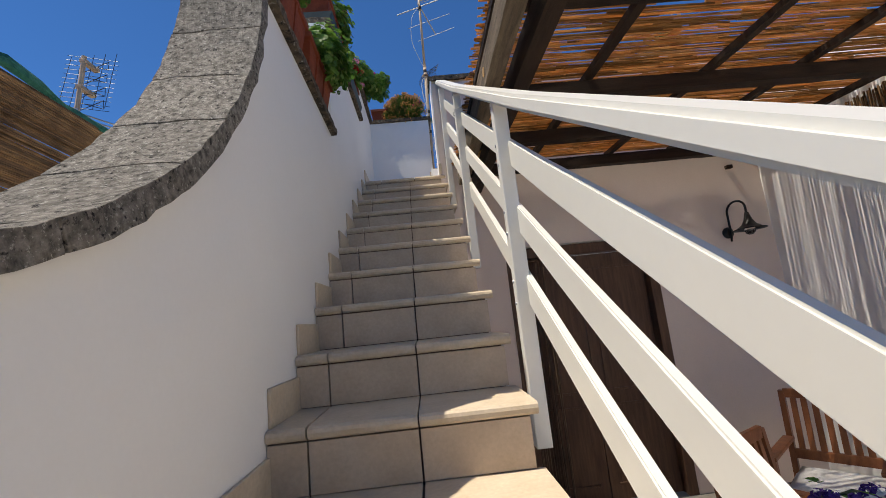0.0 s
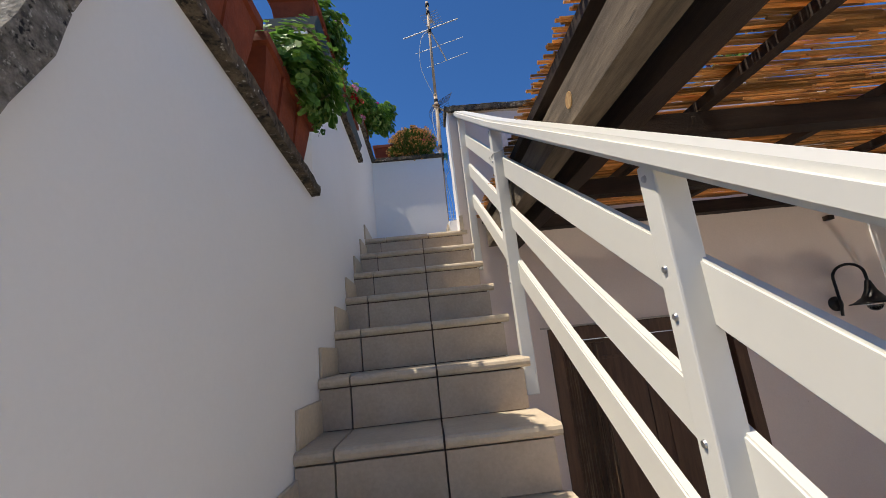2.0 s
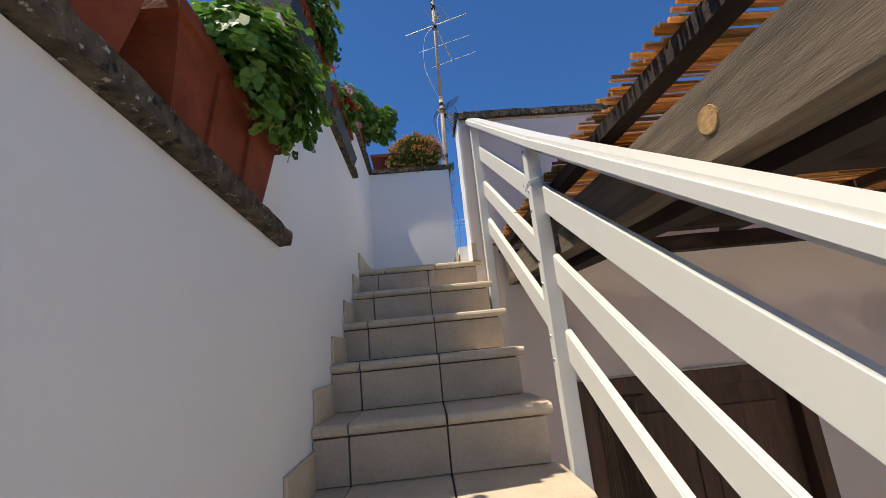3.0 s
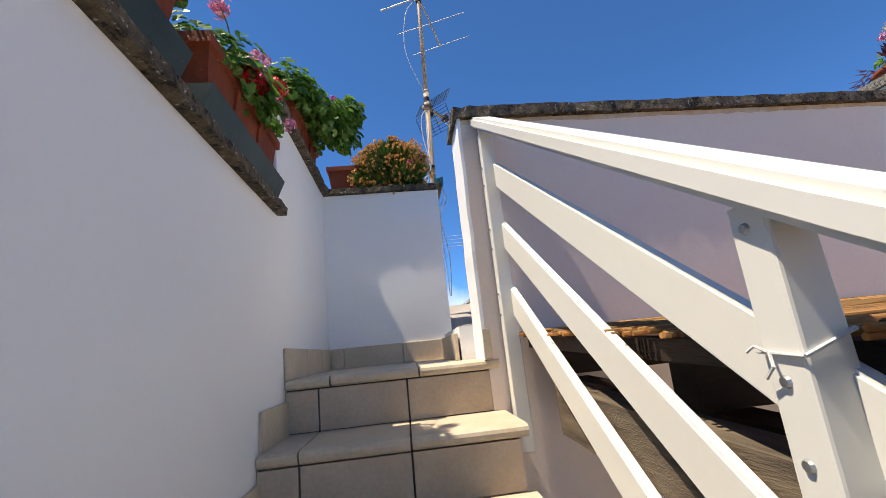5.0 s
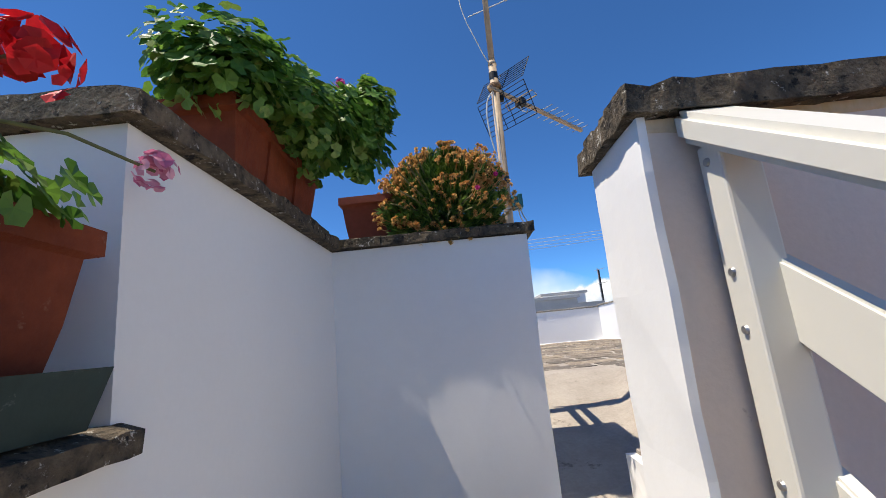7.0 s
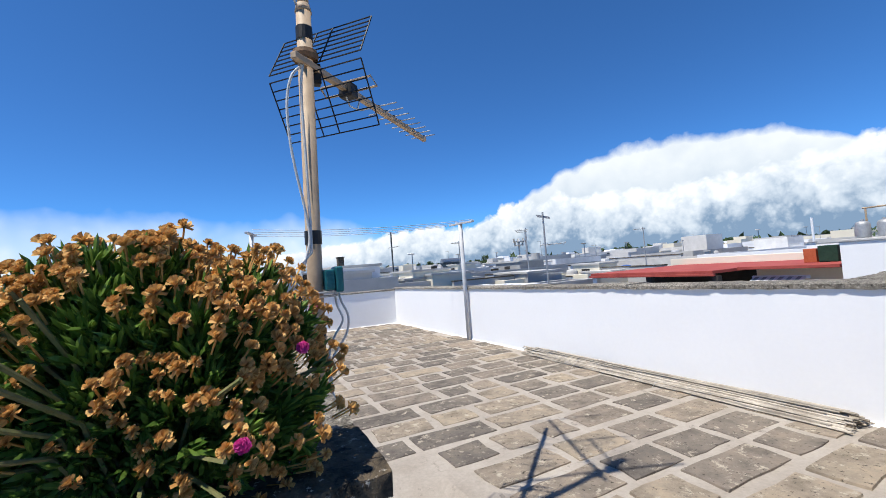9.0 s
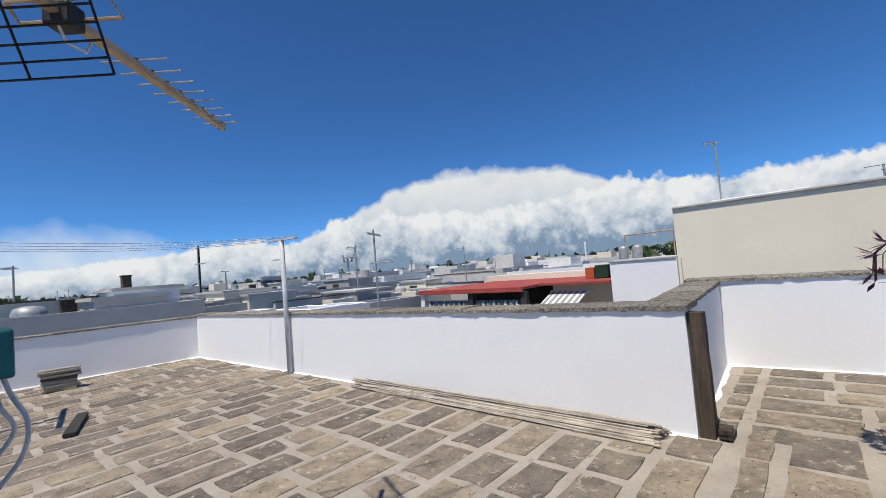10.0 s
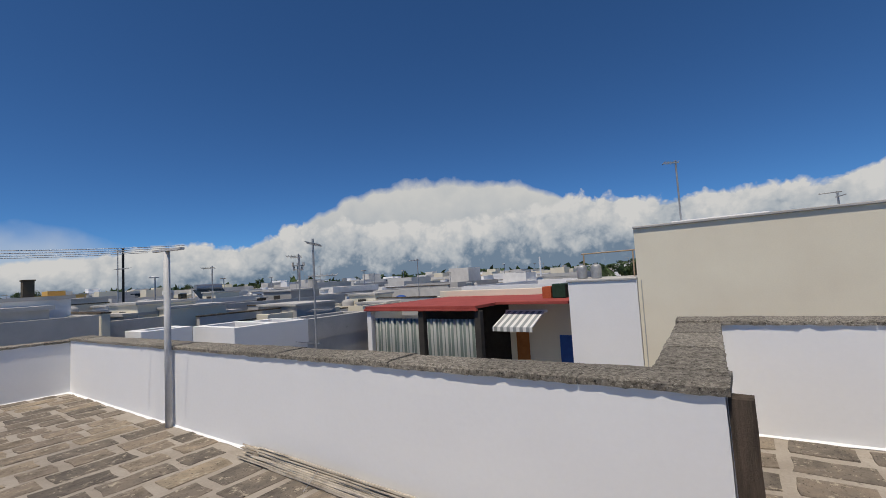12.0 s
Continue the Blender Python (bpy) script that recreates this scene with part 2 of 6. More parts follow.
def stripes(name, a, b_, pitch, axis):
    def build(nt, b):
        c = nt.nodes.new("ShaderNodeTexCoord")
        sep = nt.nodes.new("ShaderNodeSeparateXYZ")
        nt.links.new(c.outputs["Object"], sep.inputs[0])
        m1 = nt.nodes.new("ShaderNodeMath")
        m1.operation, m1.inputs[1].default_value = "PINGPONG", pitch
        nt.links.new(sep.outputs[axis], m1.inputs[0])
        m2 = nt.nodes.new("ShaderNodeMath")
        m2.operation, m2.inputs[1].default_value = "DIVIDE", pitch
        nt.links.new(m1.outputs[0], m2.inputs[0])
        col = ramp(nt, m2.outputs[0], [(0.46, a), (0.54, b_)])
        nt.links.new(col, b.inputs["Base Color"])
    return material(name, build, 0.9)


CURTAIN = stripes("striped_fabric", (0.62, 0.64, 0.62), (0.24, 0.30, 0.28), 0.065, 1)
AWNING = stripes("striped_awning", (0.66, 0.66, 0.64), (0.26, 0.28, 0.28), 0.09, 1)

# ---- mesh tools ----


def box(bm, x0, x1, y0, y1, z0, z1, bev=0.0):
    vs = [bm.verts.new((x, y, z)) for x in (x0, x1) for y in (y0, y1) for z in (z0, z1)]
    fs = [(0, 1, 3, 2), (4, 6, 7, 5), (0, 4, 5, 1), (2, 3, 7, 6), (0, 2, 6, 4), (1, 5, 7, 3)]
    faces = [bm.faces.new([vs[i] for i in f]) for f in fs]
    if bev:
        edges = {e for f in faces for e in f.edges}
        bmesh.ops.bevel(bm, geom=list(edges), offset=bev, segments=2, affect="EDGES", profile=0.5)
    return vs


def prism(bm, pts, axis, a, b):
    """The polygon pts (two coordinates each) drawn out along the axis from a to b."""
    def at(p, v):
        return {"x": (v, p[0], p[1]), "y": (p[0], v, p[1]), "z": (p[0], p[1], v)}[axis]
    lo = [bm.verts.new(at(p, a)) for p in pts]
    hi = [bm.verts.new(at(p, b)) for p in pts]
    n = len(pts)
    bm.faces.new(lo)
    bm.faces.new(hi[::-1])
    for i in range(n):
        bm.faces.new((lo[i], hi[i], hi[(i + 1) % n], lo[(i + 1) % n]))
    bmesh.ops.recalc_face_normals(bm, faces=bm.faces[:])


def tube(bm, p0, p1, r0, r1=None, n=10, caps=True):
    p0, p1 = Vector(p0), Vector(p1)
    r1 = r0 if r1 is None else r1
    d = (p1 - p0).normalized()
    u = d.orthogonal().normalized()
    w = d.cross(u)
    rings = []
    for p, r in ((p0, r0), (p1, r1)):
        rings.append([bm.verts.new(p + (u * math.cos(2 * math.pi * i / n) + w * math.sin(2 * math.pi * i / n)) * r) for i in range(n)])
    for i in range(n):
        bm.faces.new((rings[0][i], rings[0][(i + 1) % n], rings[1][(i + 1) % n], rings[1][i]))
    if caps:
        bm.faces.new(rings[0][::-1])
        bm.faces.new(rings[1])


def path_tube(bm, pts, r, n=6):
    pts = [Vector(p) for p in pts]
    u = (pts[1] - pts[0]).orthogonal().normalized()
    rings = []
    for i, p in enumerate(pts):
        d = (pts[min(i + 1, len(pts) - 1)] - pts[max(i - 1, 0)]).normalized()
        u = (u - d * u.dot(d)).normalized()
        w = d.cross(u)
        rings.append([bm.verts.new(p + (u * math.cos(2 * math.pi * k / n) + w * math.sin(2 * math.pi * k / n)) * r) for k in range(n)])
    for a, b in zip(rings, rings[1:]):
        for k in range(n):
            bm.faces.new((a[k], a[(k + 1) % n], b[(k + 1) % n], b[k]))
    bm.faces.new(rings[0][::-1])
    bm.faces.new(rings[-1])


def lathe(bm, profile, c, n=24):
    rings = []
    for r, z in profile:
        rings.append([bm.verts.new((c[0] + r * math.cos(2 * math.pi * k / n), c[1] + r * math.sin(2 * math.pi * k / n), c[2] + z)) for k in range(n)])
    for a, b in zip(rings, rings[1:]):
        for k in range(n):
            bm.faces.new((a[k], a[(k + 1) % n], b[(k + 1) % n], b[k]))


def sag(p0, p1, drop, n=12):
    p0, p1 = Vector(p0), Vector(p1)
    return [p0.lerp(p1, i / n) - Vector((0, 0, drop * 4 * (i / n) * (1 - i / n))) for i in range(n + 1)]


def part(name, bm, mat, parent=None, label="", smooth=False):
    me = bpy.data.meshes.new(name)
    bm.to_mesh(me)
    bm.free()
    me.materials.append(mat)
    if smooth:
        me.shade_smooth()
    ob = new(name, me)
    if parent:
        ob.parent = parent
    return tagged(ob, label)


def piece(name, me, m, parent):
    """One more object on a mesh that alike pieces share."""
    ob = new(name, me)
    ob.parent = parent
    ob.matrix_basis = m
    return ob


def mesh_of(bm, name, mat):
    me = bpy.data.meshes.new(name)
    bm.to_mesh(me)
    bm.free()
    me.materials.append(mat)
    return me


def thing(name, label, category, group="", kind=""):
    return tagged(new(name), label, category, group, kind)


def rough_up(bm, amount, scale, keep=None):
    for v in bm.verts:
        if keep is None or keep(v.co):
            n = noise.noise_vector(v.co * scale)
            v.co += Vector(n) * amount


def grid_box(bm, x0, x1, y0, y1, z0, z1, step):
    """A box whose faces are cut into cells of about that step, so that it can be worn."""
    nx, ny, nz = (max(1, round((b - a) / step)) for a, b in ((x0, x1), (y0, y1), (z0, z1)))
    seen = {}

    def v(i, j, k):
        if (i, j, k) not in seen:
            seen[i, j, k] = bm.verts.new((x0 + (x1 - x0) * i / nx, y0 + (y1 - y0) * j / ny, z0 + (z1 - z0) * k / nz))
        return seen[i, j, k]
    for i in range(nx):
        for j in range(ny):
            bm.faces.new((v(i, j, 0), v(i, j + 1, 0), v(i + 1, j + 1, 0), v(i + 1, j, 0)))
            bm.faces.new((v(i, j, nz), v(i + 1, j, nz), v(i + 1, j + 1, nz), v(i, j + 1, nz)))
    for i in range(nx):
        for k in range(nz):
            bm.faces.new((v(i, 0, k), v(i + 1, 0, k), v(i + 1, 0, k + 1), v(i, 0, k + 1)))
            bm.faces.new((v(i, ny, k), v(i, ny, k + 1), v(i + 1, ny, k + 1), v(i + 1, ny, k)))
    for j in range(ny):
        for k in range(nz):
            bm.faces.new((v(0, j, k), v(0, j, k + 1), v(0, j + 1, k + 1), v(0, j + 1, k)))
            bm.faces.new((v(nx, j, k), v(nx, j + 1, k), v(nx, j + 1, k + 1), v(nx, j, k + 1)))


def coping(parent, p0, p1, width, z0, z1, mat, length=0.55, wear=0.006, falls=False, tilt=0.0):
    """A row of worn coping stones from p0 to p1 (plan points of its middle line)."""
    p0, p1 = Vector((*p0, 0)), Vector((*p1, 0))
    run = (p1 - p0).length
    n = max(1, round(run / length))
    ang = math.atan2((p1 - p0).y, (p1 - p0).x)
    for i in range(n):
        a, b = run * i / n, run * (i + 1) / n
        bm = bmesh.new()
        lift = random.uniform(-0.004, 0.004)
        grid_box(bm, a + 0.002, b - 0.002, -width / 2, width / 2, z0, z1 + lift, 0.03)
        off = Vector((random.uniform(0, 50), 0, 0))
        for v in bm.verts:
            edge = 1.0 if abs(abs(v.co.y) - width / 2) < 0.001 else 0.5
            nn = noise.noise_vector((v.co + off) * 17) * 0.7 + noise.noise_vector((v.co + off) * 55) * 0.9
            v.co += Vector((nn.x * 0.15, nn.y, nn.z * 0.8)) * wear * edge
            if abs(abs(v.co.y) - width / 2) < wear * 2 and v.co.z > z1 - 0.012:
                v.co.z -= 0.008
        bmesh.ops.transform(bm, matrix=Matrix.Translation(p0) @ Matrix.Rotation(ang, 4, "Z"), verts=bm.verts[:])
        for v in bm.verts:
            v.co.z += tilt * (v.co.y - p0.y)
        if falls:
            drop(bm)
        part("coping_stone", bm, mat, parent, smooth=False)

# ---- ground and stair ----
YARD = -3.111
TERR = 0.42  # the terrace at its near end; it falls away to the north


def fall(y):
    return -0.0128 * max(0.0, y - 1.77)


RISE, GOING, Y0 = 0.183, 0.2965, 0.60

bm = bmesh.new()
box(bm, -2500, 2500, -2500, 2500, YARD - 0.5, YARD - 0.06)
tagged(part("ground", bm, EARTH), "pale dusty town ground reaching the horizon", "ground", kind="structure")
bm = bmesh.new()
box(bm, 0.76, 3.92, -6.5, 0.61, YARD - 0.059, YARD)
tagged(part("floor_courtyard", bm, PATIO), "beige courtyard paving below the stair", "floor", kind="structure")

stair = thing("staircase", "outdoor stair clad in beige tiles with dark joints", "staircase", kind="structure")
bm = bmesh.new()
prof = [(1.515, YARD), (1.515, -0.012), (Y0 + 0.035, -0.012)]
for k in range(0, 17):
    y = Y0 - GOING * k
    prof += [(y + 0.035, -RISE * k - 0.012), (y + 0.035, -RISE * (k + 1) - 0.012)]
prof += [(Y0 - GOING * 17 + 0.035, YARD)]
clean = [p for i, p in enumerate(prof) if i == 0 or (Vector(p) - Vector(prof[i - 1])).length > 1e-5]
prism(bm, clean, "x", -0.01, 0.742)
part("stair_core", bm, GROUT, stair)
bm = bmesh.new()
prism(bm, [(p[0] + 0.004, p[1] - 0.004) for p in clean], "x", 0.743, 0.752)
part("stair_side", bm, SHADEW, stair, "white plastered side of the stair")

JOINTS = (0.0, 0.116, 0.43, 0.752)
LJOINTS = (0.0, 0.158, 0.476, 0.752)


def tread_mesh(x0, x1, depth, right_end):
    """A tread tile with a rounded nose; its front lies at y = 0, its top at z = 0."""
    bm = bmesh.new()
    pr = [(depth, 0), (depth, -0.012), (0.03, -0.012), (0.03, -0.034), (0.012, -0.036), (0.003, -0.028), (0.0, -0.017), (0.003, -0.007), (0.012, -0.001), (0.03, 0.0)]
    prism(bm, pr, "x", x0 + 0.003, x1 - (0.003 if not right_end else -0.022))
    return mesh_of(bm, "tread_tile", NOSE)


def riser_mesh(x0, x1):
    bm = bmesh.new()
    # gap left below the nosing: dark grout doubles as its shadow line
    box(bm, x0 + 0.003, x1 - 0.003, 0.014, 0.036, -RISE + 0.003, -0.0415)
    return mesh_of(bm, "riser_tile", TILE)


steps = [(JOINTS[i], JOINTS[i + 1], i == 2) for i in range(3)]
treads = [tread_mesh(a, b, GOING + 0.022, e) for a, b, e in steps]
risers = [riser_mesh(a, b) for a, b, e in steps]
for k in range(1, 17):
    for t in treads:
        piece("tread_tile", t, pose(random.uniform(-0.001, 0.001), Y0 - GOING * k + random.uniform(-0.002, 0.002), -RISE * k), stair)
for k in range(0, 17):
    for r in risers:
        piece("riser_tile", r, pose(0, Y0 - GOING * k, -RISE * k), stair)
for i in range(3):
    m = tread_mesh(LJOINTS[i], LJOINTS[i + 1], 0.335, i == 2)
    piece("landing_tile", m, pose(0, Y0, 0), stair)
for row in range(2):
    for i, (a, b) in enumerate(((0.0, 0.16), (0.16, 0.478), (0.478, 0.66))):
        bm = bmesh.new()
        ya, yb = (0.94, 1.27) if row == 0 else (1.274, 1.503)
        box(bm, a + 0.002, b - 0.002, ya, yb, -0.012, 0.0)
        part("landing_tile", bm, NOSE, stair)
bm = bmesh.new()
box(bm, 0.0, 0.012, 0.0, GOING - 0.003, 0.0, 0.112, 0.003)
skirt = mesh_of(bm, "skirting_tile", NOSE)
for k in range(1, 17):
    piece("skirting_tile", skirt, pose(0, Y0 - GOING * k + 0.035, -RISE * k), stair)
for y0, y1 in ((0.60, 0.93), (0.933, 1.26), (1.263, 1.502)):
    bm = bmesh.new()
    box(bm, 0.0, 0.012, y0, y1, 0.0, 0.112, 0.003)
    part("skirting_tile", bm, NOSE, stair)
for x0, x1 in ((0.014, 0.085), (0.088, 0.415), (0.418, 0.655)):
    bm = bmesh.new()
    box(bm, x0, x1, 1.499, 1.512, 0.0, 0.112, 0.003)
    part("skirting_tile", bm, NOSE, stair)
bm = bmesh.new()
box(bm, 0.722, 0.752, 0.596, 0.608, 0.0, 0.112, 0.003)
part("skirting_tile", bm, NOSE, stair)
# the short flight from the landing to the terrace
for i, x in enumerate((0.662, 0.93, 1.20)):
    bm = bmesh.new()
    z1 = TERR * (i + 1) / 3
    wide = 0.285 if i < 2 else 0.20
    grid_box(bm, x, x + wide, 0.80, 1.51, z1 - 0.26 if i else -0.2, z1 - 0.004, 0.06)
    rough_up(bm, 0.006, 11)
    part("terrace_step", bm, WHITE, stair, "whitewashed step up to the roof terrace")
    bm = bmesh.new()
    grid_box(bm, x + 0.03, x + wide, 0.805, 1.505, z1 - 0.012, z1 + 0.006, 0.06)
    rough_up(bm, 0.003, 13)
    part("terrace_tread", bm, MORTAR, stair)
for y0, y1 in ((0.802, 1.08), (1.083, 1.40), (1.403, 1.497)):
    bm = bmesh.new()
    box(bm, 0.640, 0.654, y0, y1, 0.0, 0.112, 0.003)
    part("skirting_tile", bm, NOSE, stair)

# ---- the stair's west wall ----
wall_w = thing("wall_west", "white plastered stair wall rising in ledges, with worn stone copings", "wall", kind="structure")


def curve(n=22, off=0.0):
    """The hollow curve at the foot of the wall, as plan-depth and height."""
    pts = []
    for i in range(n + 1):
        a = math.pi / 2 * (1 - i / n)
        u, w = math.cos(a) ** (2 / 1.7), math.sin(a) ** (2 / 1.7)
        pts.append(Vector((-3.1 + 1.115 * u, -0.150 - 1.20 * w)))
    if off:
        out = []
        for i, p in enumerate(pts):
            d = (pts[min(i + 1, n)] - pts[max(i - 1, 0)]).normalized()
            out.append(p + Vector((-d.y, d.x)) * off)
        return out
    return pts


low = curve()
bm = bmesh.new()
pts = [(1.515, YARD), (1.515, 1.034), (0.545, 1.034), (0.545, 0.592), (-0.835, 0.592), (-0.835, -0.212), (-2.0, -0.154)]
pts += [(p.x, p.y) for p in reversed(low)][1:] + [(-7.0, low[0].y), (-7.0, YARD)]
prism(bm, pts, "x", -0.20, 0.0)
part("wall_body", bm, SHADEW, wall_w)
# the curved coping, in stones
outer, line = curve(22, 0.047), low
for a, b in ((0, 5), (5, 9), (9, 12), (12, 15), (15, 18), (18, 22)):
    bm = bmesh.new()
    nx = 7
    rows = []
    for i in range(a * 2, b * 2 + 1):
        f, g = i / 2, int(i / 2)
        lo_p = line[g].lerp(line[min(g + 1, 22)], f - g)
        up_p = outer[g].lerp(outer[min(g + 1, 22)], f - g)
        if i == a * 2 and a:
            lo_p, up_p = lo_p.lerp(line[min(g + 1, 22)], 0.07), up_p.lerp(outer[min(g + 1, 22)], 0.07)
        ring = []
        for x, p in [(-0.24 + 0.275 * j / nx, up_p) for j in range(nx + 1)] + [(0.035 - 0.275 * j / nx, lo_p) for j in range(nx + 1)]:
            ring.append(bm.verts.new((x, p.x, p.y)))
        rows.append(ring)
    for r0, r1 in zip(rows, rows[1:]):
        n = len(r0)
        for j in range(n):
            bm.faces.new((r0[j], r0[(j + 1) % n], r1[(j + 1) % n], r1[j]))
    bm.faces.new(rows[0])
    bm.faces.new(rows[-1][::-1])
    bmesh.ops.recalc_face_normals(bm, faces=bm.faces[:])
    for v in bm.verts:
        v.co += Vector(noise.noise_vector(v.co * 15)) * 0.006 + Vector(noise.noise_vector(v.co * 45)) * 0.003
    part("coping_stone", bm, COPING, wall_w)
bm = bmesh.new()
grid_box(bm, -0.24, 0.035, -7.0, -3.105, low[0].y, low[0].y + 0.047, 0.09)
rough_up(bm, 0.006, 15)
part("coping_stone", bm, COPING, wall_w)
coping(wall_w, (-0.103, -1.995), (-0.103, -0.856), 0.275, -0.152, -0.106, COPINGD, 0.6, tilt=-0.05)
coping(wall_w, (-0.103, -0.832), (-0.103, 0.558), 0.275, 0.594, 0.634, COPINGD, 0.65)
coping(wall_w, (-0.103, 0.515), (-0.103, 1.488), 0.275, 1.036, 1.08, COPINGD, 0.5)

block = thing("wall_landing_end", "white plastered block at the stair's head with a wide stone top", "wall", kind="structure")
bm = bmesh.new()
grid_box(bm, -0.9, 0.708, 1.515, 1.95, -0.4, 1.034, 0.1)
rough_up(bm, 0.005, 2.3)
part("wall_body", bm, WHITE, block)
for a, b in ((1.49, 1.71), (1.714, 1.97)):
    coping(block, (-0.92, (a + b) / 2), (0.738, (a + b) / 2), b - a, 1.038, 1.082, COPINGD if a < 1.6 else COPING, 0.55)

# ---- house front and its roof edge ----


def front(x):
    return 0.61 + 0.008 * (x - 0.7)


def back(x):
    return 0.80 + 0.03 * (x - 0.7)


facade = thing("wall_facade", "pinkish plastered house front with a doorway and stone-capped parapet", "wall", kind="structure")
DX0, DX1, DZ = 1.26, 2.69, -0.80
for x0, x1, z0, z1 in ((0.735, DX0, YARD, 0.985), (DX0, DX1, DZ, 0.985), (DX1, 3.92, YARD, 0.985)):
    bm = bmesh.new()
    xe = min(x1, 3.36) if z1 > 0 else x1
    prism(bm, [(x0, front(x0)), (x1, front(x1)), (x1, back(min(x1, 3.36)) if x1 <= 3.36 else 0.86), (x0, back(x0))] if x1 <= 3.36 else [(x0, front(x0)), (x1, front(x1)), (x1, 0.84), (3.36, 0.84), (3.36, back(3.36)), (x0, back(x0))], "z", z0, z1)
    part("wall_body", bm, PINK, facade)
bm = bmesh.new()
grid_box(bm, 0.721, 0.734, 0.598, 0.805, 0.0, 0.985, 0.08)
rough_up(bm, 0.004, 9)
part("pier_face", bm, WHITE, facade, "white end face of the parapet")
bm = bmesh.new()
prism(bm, [(0.735, back(0.735) + 0.002), (3.36, back(3.36) + 0.002), (3.36, back(3.36) + 0.012), (0.735, back(0.735) + 0.012)], "z", TERR, 0.983)
part("terrace_face", bm, WHITE, facade, "whitewashed terrace side of the parapet")
n = 5
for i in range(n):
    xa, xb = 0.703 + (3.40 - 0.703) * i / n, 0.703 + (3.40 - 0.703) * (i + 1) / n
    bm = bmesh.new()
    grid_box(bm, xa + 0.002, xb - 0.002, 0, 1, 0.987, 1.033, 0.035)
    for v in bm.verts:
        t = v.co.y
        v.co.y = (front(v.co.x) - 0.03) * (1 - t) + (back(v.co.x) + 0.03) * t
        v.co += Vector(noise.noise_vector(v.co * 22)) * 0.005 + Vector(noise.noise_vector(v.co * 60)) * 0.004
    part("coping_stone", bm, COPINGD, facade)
STAIN = surface("rusty_stain", (0.50, 0.34, 0.17), (0.64, 0.55, 0.44), 9, 60, 0.9, 0.3, stretch=(1, 1, 0.4))
bm = bmesh.new()
rows = []
for i in range(91):
    x = 0.74 + 2.63 * i / 90
    lowz = 0.965 - 0.016 * noise.noise(Vector((x * 4, 0, 0))) - 0.008 * noise.noise(Vector((x * 19, 3, 0)))
    rows.append([bm.verts.new((x, front(x) - d, z)) for d, z in ((0.0005, lowz), (0.003, lowz + 0.004), (0.003, 0.986))])
for a, b in zip(rows, rows[1:]):
    for k in range(2):
        bm.faces.new((a[k], b[k], b[k + 1], a[k + 1]))
part("stain_band", bm, STAIN, facade, "yellow-brown stain under the coping")
# courtyard side wall
bm = bmesh.new()
box(bm, 3.92, 4.17, -6.5, 0.835, YARD, 0.46)
tagged(part("wall_courtyard_east", bm, SHADEW), "pale plastered courtyard wall striped by light through reeds", "wall", kind="structure")
bm = bmesh.new()
box(bm, -0.2, 4.17, -6.75, -6.5, YARD, -0.6)
tagged(part("wall_courtyard_south", bm, SHADEW), "pale plastered wall closing the courtyard", "wall", kind="structure")

# ---- roof terrace ----
terr = thing("floor_terrace", "roof terrace paved with weathered stone slabs in wide mortar", "floor", kind="structure")
bm = bmesh.new()
prism(bm, [(-0.9, 1.95), (0.71, 1.95), (0.71, 2.75), (1.385, 2.75), (1.40, back(1.4)), (3.37, back(3.37)), (3.37, 0.845), (4.17, 0.845), (4.17, -4.0), (5.5, -4.0), (5.2, 1.95), (3.4, 1.95), (3.4, 9.1), (-0.9, 9.5)], "z", TERR - 0.25, TERR)
for v in bm.verts:
    v.co.z += fall(v.co.y)
part("floor_bed", bm, MORTAR, terr)

# the cement ramp beside the block
bm = bmesh.new()
cols = []
for i in range(15):
    col = []
    for j in range(27):
        x, y = 0.703 + 0.702 * i / 14, 1.488 + 1.264 * j / 26
        f, g = min(1, (y - 1.5) / 1.2), max(0.0, min(1, (x - 0.95) / 0.40))
        z = 0.14 + (TERR + fall(y) - 0.138) * max(f, g) + 0.006 * noise.noise(Vector((x * 9, y * 9, 0)))
        col.append(bm.verts.new((x, y, z)))
    cols.append(col)
for a, b in zip(cols, cols[1:]):
    for j in range(26):
        bm.faces.new((a[j], b[j], b[j + 1], a[j + 1]))
ext = bmesh.ops.extrude_edge_only(bm, edges=[e for e in bm.edges if e.is_boundary])
for v in ext["geom"]:
    if isinstance(v, bmesh.types.BMVert):
        v.co.z = -0.2
bmesh.ops.recalc_face_normals(bm, faces=bm.faces[:])
part("cement_ramp", bm, MORTAR, terr, "rough cement ramp up to the paving")

W = 0.235  # thickness of the parapets


def drop(bm):
    for v in bm.verts:
        v.co.z += fall(v.co.y)


